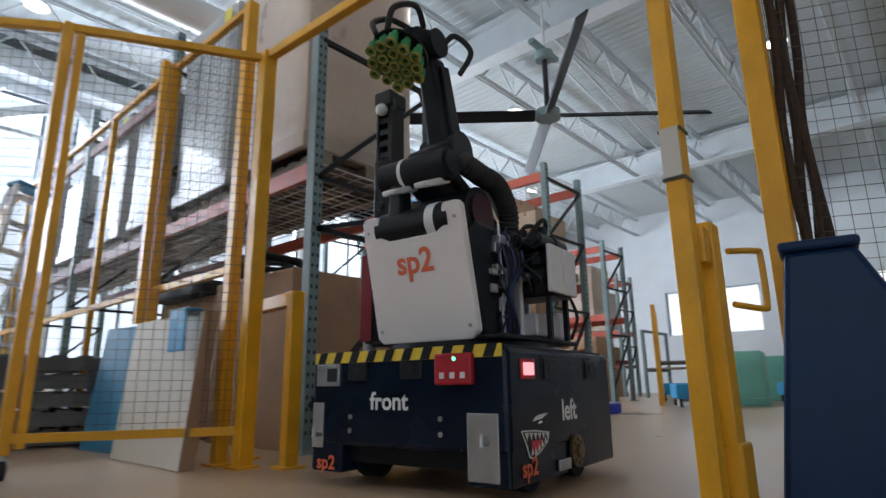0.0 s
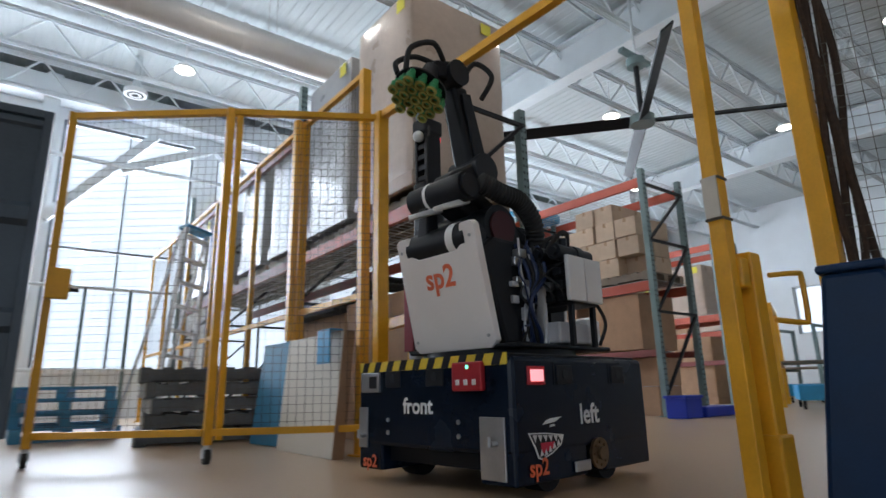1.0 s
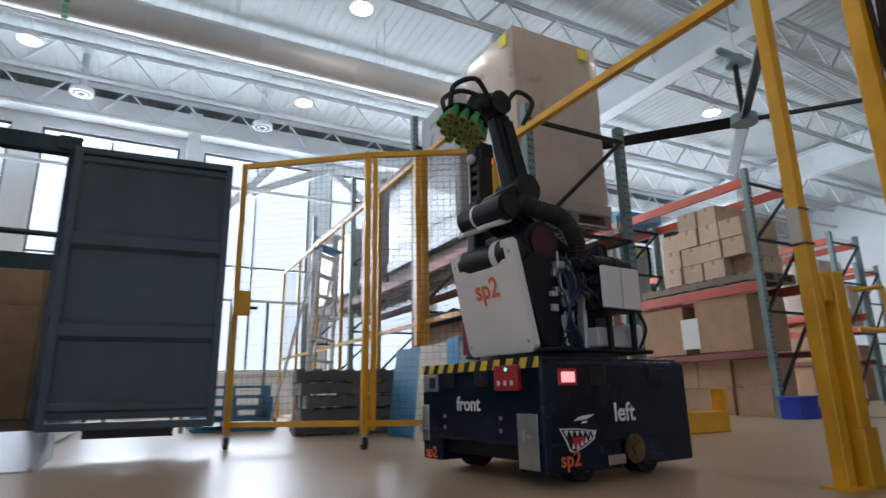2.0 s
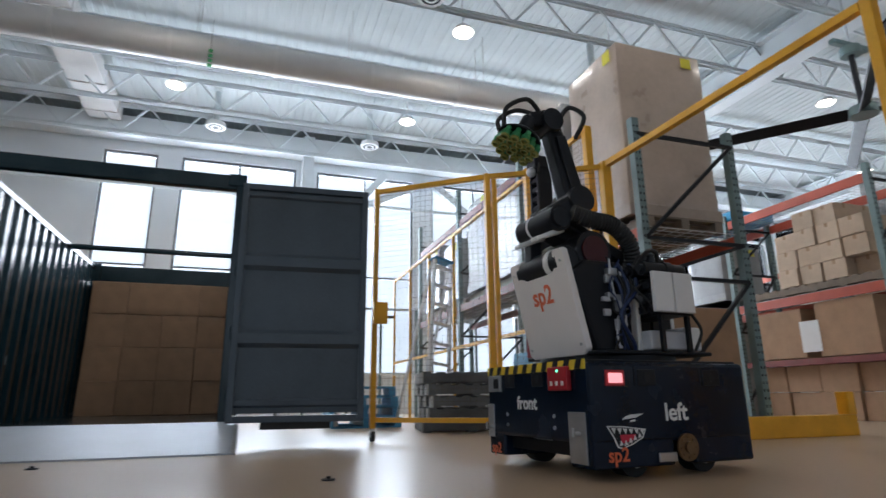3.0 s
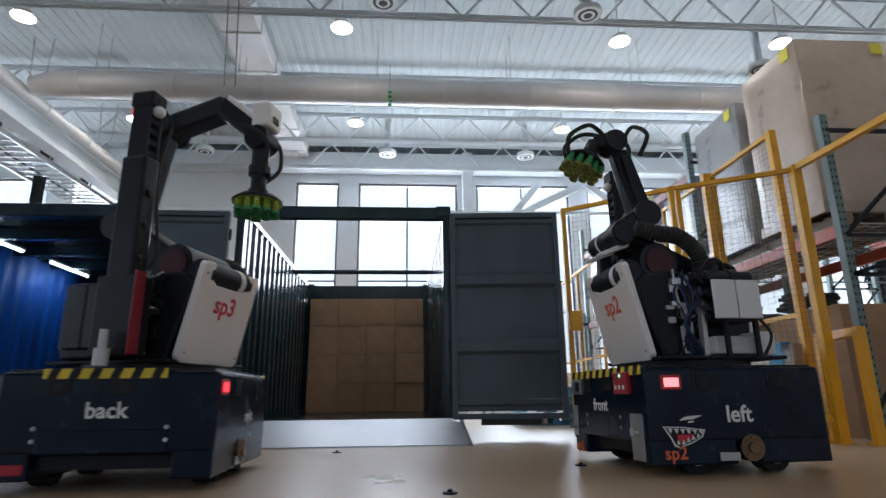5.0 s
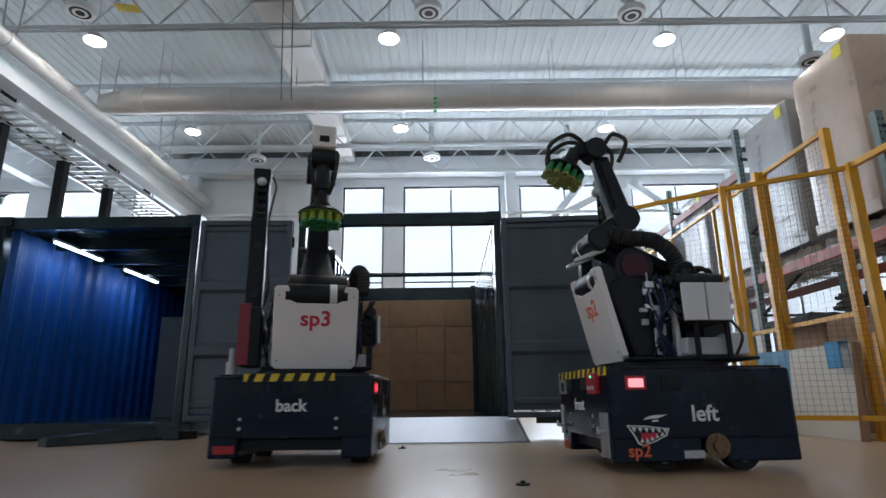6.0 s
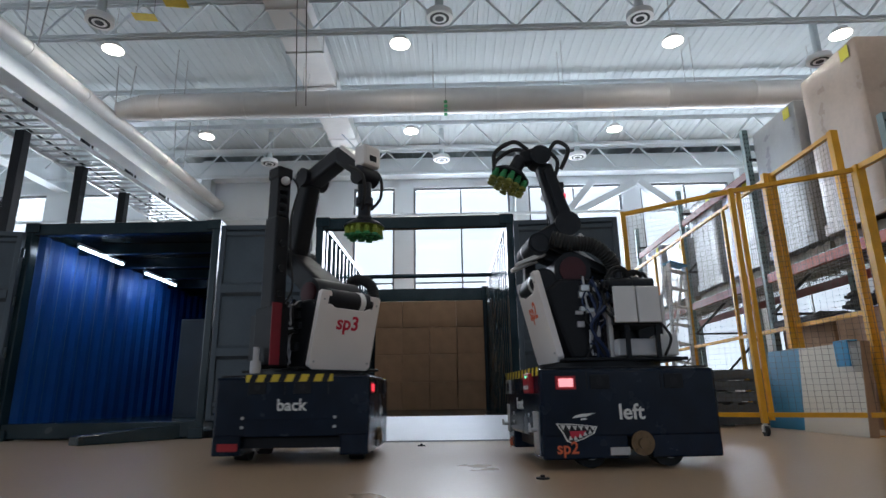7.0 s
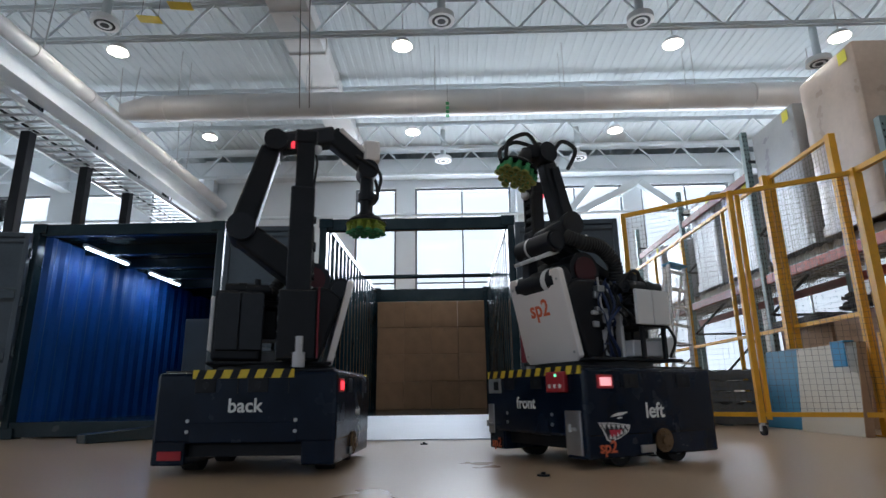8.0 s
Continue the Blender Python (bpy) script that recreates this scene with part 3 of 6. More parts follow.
# lit tubes under the roof of the blue container
for y0, y1 in ((0.45, 1.45), (2.1, 3.1)):
    t = thing("led_tube", pose(-5.7, y0, 2.4), "lit white led tube under a container roof", "tube lamp", "led tubes")
    bm = bmesh.new()
    cyl(bm, (0, 0, 0), (0, y1 - y0, 0), 0.016, seg=12)
    part("tube", bm, M_LED, t, "lit white tube")
    bm = bmesh.new()
    box(bm, -0.025, 0.025, -0.03, y1 - y0 + 0.03, 0.017, 0.05)
    part("batten", bm, M_WHITE, t)
    la = sky_light("led_tube_light", pose(-5.7, (y0 + y1) / 2, 2.37), 0.05, 1.0, 5, (0.7, 0.85, 1.0))

# aluminium ramp up to the open container
rp = thing("loading_ramp", pose(-1.25, 0, 0), "brushed aluminium loading ramp plate before a container", "ramp")
bm = bmesh.new()
prism(bm, [(-0.92, 0.0), (-0.92, 0.012), (-0.02, 0.21), (-0.02, 0.0)], "x", -1.25, 1.32)
part("ramp_plate", bm, M_ALU, rp)
for x in (-1.25, 1.3):
    bm = bmesh.new()
    prism(bm, [(-0.92, 0.0), (-0.92, 0.03), (-0.02, 0.235), (-0.02, 0.0)], "x", x - 0.012, x + 0.012)
    part("edge_strip", bm, M_STEEL, rp)

# dark steel wedge before the blue container
wd = thing("dock_wedge", pose(-4.2, -0.18, 0, 0, 0, 55), "dark steel dock wedge bar lying on the floor", "dock wedge")
bm = bmesh.new()
prism(bm, [(-0.75, 0.0), (-0.75, 0.09), (0.75, 0.19), (0.75, 0.0)], "y", -0.1, 0.1, 0.01)
part("wedge_bar", bm, M_NAVY, wd)
bm = bmesh.new()
box(bm, 0.45, 0.7, -0.3, -0.1, 0, 0.09, 0.01)
part("wedge_bracket", bm, M_BLACK, wd)


# ---- cartons ----
def carton(m, w, d, h, label, group, mat=None):
    c = thing("cardboard_box", m, label, "box", group)
    bm = bmesh.new()
    box(bm, -w / 2, w / 2, -d / 2, d / 2, 0, h, 0.007)
    part("carton", bm, mat or M_CARD, c)
    bm = bmesh.new()
    box(bm, -w / 2 + 0.002, w / 2 - 0.002, -0.025, 0.025, h, h + 0.002)
    for s in (-1, 1):
        box(bm, s * w / 2 - 0.001, s * w / 2 + 0.001, -0.025, 0.025, h - 0.07, h)
    for s in (-1, 1):
        box(bm, -0.025, 0.025, s * d / 2 - 0.001, s * d / 2 + 0.001, h - 0.08, h)
    part("tape", bm, M_TAPE, c)
    return c


rnd = random.Random(4)
proto = None
for r in range(4):
    for k in range(4):
        m = pose(-2.04 + k * 0.527, 4.60 + rnd.uniform(-0.02, 0.02), 0.185 + r * 0.515, 0, 0, rnd.uniform(-1, 1))
        if proto is None:
            proto = carton(m, 0.524, 0.5, 0.512, "brown cardboard box in a stacked wall of boxes", "boxes in the container")
        else:
            copy_thing(proto, m)


# ---- pallets ----
def pallet(m, label, group, top=None, end=None):
    p = thing("pallet", m, label, "pallet", group)
    top, end = top or M_WOOD, end or M_WOOD
    bm = bmesh.new()
    box(bm, -0.6, 0.6, -0.05, 0.05, 0, 0.1)
    me_b = link_mesh("stringer", bm, end)
    bm = bmesh.new()
    box(bm, -0.05, 0.05, -0.5, 0.5, 0, 0.02)
    me_s = link_mesh("deck_board", bm, top)
    for y in (-0.45, 0, 0.45):
        piece("stringer", me_b, p, pose(0, y, 0.02))
    for k in range(7):
        piece("deck_board", me_s, p, pose(-0.55 + k * 0.1833, 0, 0.12))
    for k in range(3):
        piece("deck_board", me_s, p, pose(-0.55 + k * 0.55, 0, 0))
    return p


# thin cables hanging from the roof
for x in (-3.1, -2.95):
    cb = thing("hanging_cable", pose(x, 1.0, 4.7), "thin dark cable hanging from the roof", "cable", "hanging cables")
    bm = bmesh.new()
    tube(bm, [(-0.1, 0, 2.8), (-0.06, 0, 1.5), (0.0, 0, 0.0)], 0.008, 8, 6)
    part("cable_run", bm, M_WIRE, cb)
tag = thing("hanging_tag", pose(-0.85, 3.35, 5.72), "small green hanging tag under the duct", "tag")
for k in range(4):
    bm = bmesh.new()
    box(bm, -0.035, 0.035, -0.01, 0.01, 0.09 * k, 0.09 * k + 0.06, 0.004)
    part("tag_plate", bm, M_CUPGREEN, tag)
bm = bmesh.new()
cyl(bm, (0, 0, 0.3), (0, 0, 0.9), 0.004, seg=6)
part("tag_cord", bm, M_WIRE, tag)
for x, y, yaw in ((-1.1, -1.4, 0), (0.55, -2.6, 20), (-0.35, -3.55, 0)):
    sc = thing("floor_scrap", pose(x, y, 0, 0, 0, yaw), "small dark floor anchor plate", "floor anchor", "floor anchors")
    bm = bmesh.new()
    cyl(bm, (0, 0, 0), (0, 0, 0.008), 0.035, seg=14)
    cyl(bm, (0, 0, 0.008), (0, 0, 0.02), 0.012, seg=10)
    part("anchor_plate", bm, M_BLACK, sc)

cab = thing("storage_cabinet", pose(-4.45, 2.2, 0.18), "dark grey cabinet inside the blue container", "cabinet")
bm = bmesh.new()
box(bm, -0.5, 0.45, -0.3, 0.3, 0.0, 1.45, 0.01)
part("cabinet_body", bm, M_DOOR, cab)
bm = bmesh.new()
box(bm, -0.47, -0.03, -0.32, -0.302, 0.04, 1.41, 0.004)
part("cabinet_door", bm, M_DOOR, cab)
bm = bmesh.new()
box(bm, -0.01, 0.42, -0.32, -0.302, 0.04, 1.41, 0.004)
part("cabinet_door", bm, M_DOOR, cab)


# hedge and small trees outside the windows
def hedge():
    rg = np.random.default_rng(5)
    n = 6000
    x = rg.uniform(12, 26, n)
    top = 2.0 + 0.7 * np.sin(x * 0.9) + 0.5 * np.sin(x * 2.3 + 1)
    z = rg.uniform(0, 1, n) ** 0.7 * top - 0.25
    y = 16 + rg.normal(0, 0.5, n)
    a, b, s = rg.uniform(0, 6.3, n), rg.uniform(-0.9, 0.9, n), rg.uniform(0.05, 0.13, n)
    u = np.stack([np.cos(a), np.sin(a), b], 1) * s[:, None]
    v = np.stack([-np.sin(a) * 0.4, np.cos(a) * 0.4, 1 - 0 * a], 1) * s[:, None] * 0.6
    c = np.stack([x, y, z], 1)
    verts = np.stack([c - u, c - v, c + u, c + v], 1).reshape(-1, 3)
    me = bpy.data.meshes.new("hedge")
    me.from_pydata(verts.tolist(), [], (np.arange(n)[:, None] * 4 + np.arange(4)).tolist())
    me.materials.append(M_LEAF)
    tagged(new("hedge", me), "uneven green hedge outside the windows", "hedge", "", "stuff")


hedge()


# ---- yellow safety fence ----
def wire_panel(bm, p, q, z0, z1, step=0.055, r=0.0024):
    """Welded wire between two plan points."""
    p, q = Vector((*p, 0)), Vector((*q, 0))
    d = q - p
    n = int(d.length / step)
    for k in range(1, n):
        a = p + d * (k / n)
        bar(bm, a + Vector((0, 0, z0)), a + Vector((0, 0, z1)), r)
    m = int((z1 - z0) / step)
    for k in range(1, m):
        z = Vector((0, 0, z0 + (z1 - z0) * k / m))
        bar(bm, p + z, q + z, r)


def fence_post(f, x, y, h, w=0.06, z0=0.0, foot=True):
    bm = bmesh.new()
    box(bm, x - w / 2, x + w / 2, y - w / 2, y + w / 2, z0, h, 0.005)
    ob = part("post", bm, M_YELLOW, f)
    if foot:
        bm = bmesh.new()
        box(bm, x - 0.07, x + 0.07, y - 0.07, y + 0.07, 0, 0.012)
        part("foot_plate", bm, M_YELLOW, ob)
    return ob


def fence_run(f, p, q, h, zb, mesh=True, w=0.045):
    a, b = Vector((*p, 0)), Vector((*q, 0))
    e = (b - a).normalized() * 0.03
    for z in (zb, h - 0.03):
        bm = bmesh.new()
        bar(bm, a + e + Vector((0, 0, z)), b - e + Vector((0, 0, z)), w)
        part("rail", bm, M_YELLOW, f)
    if mesh:
        bm = bmesh.new()
        wire_panel(bm, p, q, zb, h - 0.03)
        tagged(part("wire_mesh", bm, M_WIRE, f, "dark welded wire mesh"), kind="stuff")


A, B, C = (1.29, -0.10), (2.24, -0.85), (3.22, -1.42)
fence = thing("safety_fence", pose(0, 0, 0), "yellow tubular safety fence with wire mesh, on casters", "fence", "safety fences")
for x, y in (A, B):
    po = fence_post(fence, x, y, 2.56, 0.055, 0.12, False)
    bm = bmesh.new()
    cyl(bm, (x, y, 0.07), (x, y, 0.13), 0.02, seg=10)
    box(bm, x - 0.03, x + 0.03, y - 0.02, y + 0.02, 0.04, 0.1)
    part("caster_fork", bm, M_STEEL, po)
    bm = bmesh.new()
    cyl(bm, (x - 0.018, y, 0.05), (x + 0.018, y, 0.05), 0.05, seg=18)
    part("caster_wheel", bm, M_RUBBER, po, "black rubber caster wheel")
fence_post(fence, C[0], C[1], 2.57, 0.09)
bm = bmesh.new()
box(bm, B[0] + 0.04, B[0] + 0.08, B[1] - 0.05, B[1] - 0.01, 0.15, 2.5)
part("post", bm, M_YELLOW, fence)
fence_run(fence, A, B, 2.56, 0.2)
fence_run(fence, B, C, 2.56, 0.2)
bm = bmesh.new()
box(bm, A[0] - 0.03, A[0] + 0.12, A[1] - 0.09, A[1] - 0.03, 1.12, 1.34, 0.01)
lb = part("latch_box", bm, M_YELLOW, fence, "yellow gate latch box")
bm = bmesh.new()
cyl(bm, (A[0] + 0.12, A[1] - 0.06, 1.19), (A[0] + 0.18, A[1] - 0.06, 1.19), 0.014, seg=10)
part("bolt", bm, M_BLACK, lb)

# doorway of the cage: a high rail on two posts
gate = thing("cage_doorway", pose(0, 0, 0), "yellow steel doorway frame of the robot cage", "gate frame")
G1 = (3.3, -3.89)
fence_post(gate, G1[0], G1[1], 2.57, 0.064)
bm = bmesh.new()
bar(bm, (C[0], C[1] - 0.05, 2.54), (G1[0], G1[1] + 0.04, 2.54), 0.055)
part("rail", bm, M_YELLOW, gate)
bm = bmesh.new()
box(bm, G1[0] - 0.046, G1[0] - 0.038, G1[1] - 0.03, G1[1] + 0.03, 1.08, 1.25)
part("label_plate", bm, M_CREAM, gate, "pale worn label plate")
bm = bmesh.new()
for z in (1.07, 1.24):
    box(bm, G1[0] - 0.04, G1[0] + 0.036, G1[1] - 0.037, G1[1] + 0.037, z, z + 0.01)
part("clamp_band", bm, M_WIRE, gate)

# stout gate arm with a square handle
arm = thing("gate_leaf", pose(3.44, -3.9, 0), "stout yellow gate leaf post with a loop handle", "gate")
bm = bmesh.new()
box(bm, -0.045, 0.045, -0.045, 0.045, 0.0, 0.95, 0.008)
part("leaf_post", bm, M_YELLOW, arm)
bm = bmesh.new()
box(bm, -0.06, 0.06, -0.06, 0.06, 0.0, 0.25, 0.01)
part("shoe", bm, M_YELLOW, arm)
bm = bmesh.new()
box(bm, -0.12, -0.055, -0.04, 0.04, 0.8, 0.92, 0.008)
part("top_bracket", bm, M_YELLOW, arm)
bm = bmesh.new()
tube(bm, [(0.06, -0.06, 0.86), (0.17, -0.12, 0.87), (0.185, -0.13, 0.85), (0.185, -0.13, 0.69), (0.17, -0.12, 0.67), (0.06, -0.06, 0.68)], 0.011, n=4)
part("handle", bm, M_YELLOW, arm, smooth=True)

# fence run beside the doorway, with mesh
side = thing("safety_fence", pose(0, 0, 0), "yellow safety fence panel with gathered brown netting", "fence", "safety fences")
for x, y in ((3.9, -4.06), (4.12, -4.55), (4.3, -5.4)):
    fence_post(side, x, y, 2.9, 0.09)
fence_run(side, (4.12, -4.55), (4.3, -5.4), 2.9, 0.25)
fence_run(side, (3.9, -4.06), (4.12, -4.55), 2.9, 0.25)
for k in range(4):
    bm = bmesh.new()
    px, py = 3.93 + 0.014 * k, -4.125 - 0.022 * k
    tube(bm, [(px + 0.012 * math.sin(2.1 * i + k), py + 0.014 * math.cos(1.7 * i + 2 * k), 0.3 + 0.28 * i) for i in range(10)], 0.017, 8, 4)
    part("net_fold", bm, M_NET, side, "gathered brown netting", smooth=True)

# dark blue moulded guard before the side fence
guard = thing("column_guard", pose(3.84, -4.27, 0, 0, 0, -81.5), "dark blue moulded plastic guard bin beside the doorway", "guard")
bm = bmesh.new()
prism(bm, [(-0.31, 0.0), (-0.2, 0.85), (0.0, 0.85), (0.12, 0.6), (0.3, 0.0)], "y", -0.2, -0.03, 0.02)
part("guard_body", bm, M_BLUECOL, guard)
bm = bmesh.new()
box(bm, -0.215, 0.015, -0.212, -0.02, 0.85, 0.885, 0.012)
part("guard_lid", bm, M_BLUECOL, guard)

# tall mesh fence between the racks
tall = thing("tall_fence", pose(3.2, -1.2, 0), "tall yellow mesh fence between the pallet racks", "fence", "safety fences")
ys = [0.0, 1.18, 2.5, 4.05, 5.4, 6.75, 8.1]
for k, y in enumerate(ys):
    fence_post(tall, 0, y, 3.05, 0.075 if k < 2 else 0.05, 0.9 if k == 1 else 0.0, k != 1)
for a, b in zip(ys, ys[1:]):
    fence_run(tall, (0, a), (0, b), 3.05, 1.15)
bm = bmesh.new()
box(bm, -0.11, -0.05, 1.15, 1.22, 0.9, 3.05)
part("post", bm, M_YELLOW, tall)


# ---- pallet racks ----
def upright(r, x, y, h, w=0.085):
    bm = bmesh.new()
    u, v = w / 2, w / 2 - 0.008
    prism(bm, [(x - u, y - 0.012), (x + u, y - 0.012), (x + u, y + 0.075), (x + v, y + 0.075), (x + v, y + 0.0), (x - v, y + 0.0), (x - v, y + 0.075), (x - u, y + 0.075)], "z", 0, h)
    ob = part("upright", bm, M_RACKGREEN, r)
    bm = bmesh.new()
    z = 0.12
    while z < h - 0.05:
        for dx in (-0.022, 0.022):
            box(bm, x + dx - 0.008, x + dx + 0.008, y - 0.0145, y - 0.0125, z, z + 0.026)
        z += 0.0762
    tagged(part("slotted_face", bm, M_BLACK, ob), kind="stuff")
    bm = bmesh.new()
    box(bm, x - 0.09, x + 0.09, y - 0.07, y + 0.11, 0, 0.012)
    part("base_plate", bm, M_RACKGREEN, ob)


def frame_braces(r, x0, x1, y, zs):
    for a, b in zip(zs, zs[1:]):
        bm = bmesh.new()
        bar(bm, (x0, y, a), (x1, y, b), 0.038)
        part("brace", bm, M_BLACK, r)
        bm = bmesh.new()
        bar(bm, (x0, y, b), (x1, y, b), 0.038)
        part("brace", bm, M_BLACK, r)


def load_beam(r, x, y0, y1, z, mat, h=0.13):
    bm = bmesh.new()
    box(bm, x - 0.025, x + 0.025, y0, y1, z - h, z, 0.006)
    part("load_beam", bm, mat, r)


def wire_deck(r, x0, x1, y0, y1, z):
    bm = bmesh.new()
    n = int((y1 - y0) / 0.1)
    for k in range(n + 1):
        y = y0 + (y1 - y0) * k / n
        bar(bm, (x0, y, z), (x1, y, z), 0.006)
    for k in range(9):
        x = x0 + (x1 - x0) * k / 8
        bar(bm, (x, y0, z - 0.006), (x, y1, z - 0.006), 0.008)
    tagged(part("wire_deck", bm, M_STEEL, r), kind="stuff")


RX0, RX1 = 3.84, 5.1
rack = thing("pallet_rack", pose(0, 0, 0), "teal steel pallet rack with dark red beams", "pallet rack", "pallet racks")
bays = [-1.15, 1.55, 4.25, 6.95]
for k, y in enumerate(bays):
    for x in (RX0, RX1):
        upright(rack, x, y, 3.28 if k < 1 else 4.4)
    frame_braces(rack, RX0, RX1, y, [0.3, 1.55, 1.95, 3.1] if k == 0 else [0.3, 1.5, 2.7, 3.9])
for a, b in zip(bays, bays[1:]):
    for x in (RX0, RX1):
        load_beam(rack, x, a + 0.04, b - 0.04, 2.08, M_RACKRED if a < 0 else M_BEAMDARK)
        if a > 0:
            load_beam(rack, x, a + 0.04, b - 0.04, 3.75, M_BEAMDARK)
    wire_deck(rack, RX0, RX1, a + 0.05, b - 0.05, 2.09)


def wrapped_load(x, y, z, w, d, h, label, mat, skew=0.0, rows=4):
    t = thing("wrapped_load", pose(x, y, z, 0, 0, skew), label, "pallet load", "wrapped pallet loads")
    bm = bmesh.new()
    box(bm, -w / 2, w / 2, -d / 2, d / 2, 0, h, 0.03)
    bmesh.ops.subdivide_edges(bm, edges=[e for e in bm.edges if e.calc_length() > 0.2], cuts=7, use_grid_fill=True)
    for v in bm.verts:
        k = noise.noise(Vector((v.co.x * 2 + x, v.co.y * 2 + y, v.co.z * 1.2)))
        s = 0.5 + 0.5 * math.cos(v.co.z / h * rows * 2 * math.pi)
        v.co.x *= 1 + 0.012 * k - 0.008 * s
        v.co.y *= 1 + 0.012 * k - 0.008 * s
    part("load_wrap", bm, mat, t, smooth=True)
    bm = bmesh.new()
    box(bm, -w / 2 - 0.016, w / 2 + 0.016, -d / 2 - 0.016, d / 2 + 0.016, 0.0, 0.14, 0.012)
    part("wrap_band", bm, mat, t)
    if z < 1:
        return t
    bm = bmesh.new()
    box(bm, -w / 2 - 0.017, -w / 2 - 0.013, -d / 2 + 0.1, -d / 2 + 0.24, h - 0.2, h - 0.05)
    part("sticker", bm, M_STICKER, t, "yellow paper sticker")
    bm = bmesh.new()
    box(bm, w / 2 - 0.3, w / 2 - 0.16, -d / 2 - 0.017, -d / 2 - 0.013, h - 0.19, h - 0.06)
    part("sticker", bm, M_STICKER, t, "yellow paper sticker")
    return t


M_STICKER = material("yellow_paper_sticker", (0.75, 0.68, 0.06), 0.7, 0, 0.05, 10, 0)
pallet(pose(4.45, -0.45, 2.1, 0, 0, 90), "grey wooden pallet on a rack beam", "pallets on racks")
wrapped_load(4.45, -0.42, 2.26, 1.2, 1.05, 2.1, "tall stretch-wrapped stack of beige cartons on a pallet", M_WRAP)
pallet(pose(4.45, 0.85, 2.1, 0, 0, 90), "grey wooden pallet on a rack beam", "pallets on racks")
wrapped_load(4.45, 0.88, 2.26, 1.15, 1.1, 2.0, "tall stack of cartons in white stretch wrap", M_WRAPWHITE)
for y, h in ((2.2, 1.5), (3.5, 1.7), (4.9, 1.2), (6.2, 1.4)):
    pallet(pose(4.45, y, 2.1, 0, 0, 90), "grey wooden pallet on a rack beam", "pallets on racks")
    wrapped_load(4.45, y, 2.26, 1.1, 1.0, h, "stack of grey cartons in cloudy stretch wrap", M_WRAPWHITE)
carton(pose(4.45, -0.35, 0.0), 1.25, 1.15, 1.3, "big plain brown cardboard container under the rack", "floor cartons")
carton(pose(4.5, 0.95, 0.0), 1.2, 1.1, 1.25, "big plain brown cardboard container under the rack", "floor cartons")

# low yellow guard at the foot of the rack
kg = thing("rack_guard", pose(3.46, -1.04, 0, 0, 0, -98), "low yellow steel rack end guard", "rack guard")
for x in (0.0, 0.6):
    bm = bmesh.new()
    box(bm, x - 0.04, x + 0.04, -0.04, 0.04, 0, 0.98, 0.006)
    part("guard_post", bm, M_YELLOW, kg)
    bm = bmesh.new()
    box(bm, x - 0.07, x + 0.07, -0.07, 0.07, 0, 0.012)
    part("foot_plate", bm, M_YELLOW, kg)
bm = bmesh.new()
box(bm, 0.04, 0.56, -0.035, 0.035, 0.9, 0.98, 0.006)
part("guard_rail", bm, M_YELLOW, kg)
kb = thing("rack_guard", pose(5.05, -1.4, 0), "low yellow steel kerb guard at the rack", "rack guard")
bm = bmesh.new()
box(bm, -0.75, 0.85, -0.06, 0.06, 0, 0.2, 0.01)
part("kerb_rail", bm, M_YELLOW, kb)
bm = bmesh.new()
box(bm, 0.75, 0.85, -0.065, 0.065, 0.2, 0.42, 0.01)
part("guard_post", bm, M_YELLOW, kb)

# second rack with red beams and cartons
rack_b = thing("pallet_rack", pose(0, 0, 0), "teal pallet rack with orange-red beams loaded with cartons", "pallet rack", "pallet racks")
SX0, SX1 = 8.7, 9.75
sb = [-0.25, 2.5, 5.2]
for y in sb:
    for x in (SX0, SX1):
        upright(rack_b, x, y, 3.75, 0.09)
    frame_braces(rack_b, SX0, SX1, y, [0.3, 1.5, 2.6, 3.5])
for a, b in zip(sb, sb[1:]):
    for x in (SX0, SX1):
        for z in (1.98, 3.62):
            load_beam(rack_b, x, a + 0.04, b - 0.04, z, M_RACKRED, 0.15)
        load_beam(rack_b, x, a + 0.04, b - 0.04, 0.95, M_BEAMDARK, 0.1)
    for z in (1.99, 3.63):
        wire_deck(rack_b, SX0, SX1, a + 0.05, b - 0.05, z)
# small cartons on the upper shelf
small = carton(pose(9.2, 0.2, 2.15), 0.44, 0.38, 0.3, "small pale cardboard box stacked on a rack shelf", "rack boxes", M_CARDPALE)
rr = random.Random(9)
for k in range(4):
    for j in range(4):
        for i in range(2):
            if (k, j, i) == (0, 0, 0) or (k == 3 and j in (0, 3)):
                continue
            copy_thing(small, pose(8.98 + i * 0.46 + rr.uniform(-0.02, 0.02), 0.2 + j * 0.4 + rr.uniform(-0.01, 0.01), 2.15 + k * 0.305, 0, 0, rr.uniform(-3, 3)))
for y in (0.45, 1.5):
    pallet(pose(9.2, y, 2.0, 0, 0, 90), "grey wooden pallet on a rack beam", "pallets on racks")
big = carton(pose(9.2, 0.3, 0.0), 0.62, 0.6, 0.42, "brown cardboard box on the floor under a rack", "rack boxes")
for k in range(2):
    for j in range(4):
        if k or j:
            copy_thing(big, pose(9.2 + rr.uniform(-0.03, 0.03), 0.3 + j * 0.62, k * 0.43, 0, 0, rr.uniform(-2, 2)))
for y, h in ((0.55, 0.85), (1.75, 0.8)):
    carton(pose(9.2, y, 0.97), 0.95, 0.95, h, "large dark brown carton on a low rack shelf", "rack boxes")
wrapped_load(9.2, 3.2, 2.15, 1.0, 0.9, 1.1, "pallet load under grey plastic film", M_WRAPWHITE, 0, 2)
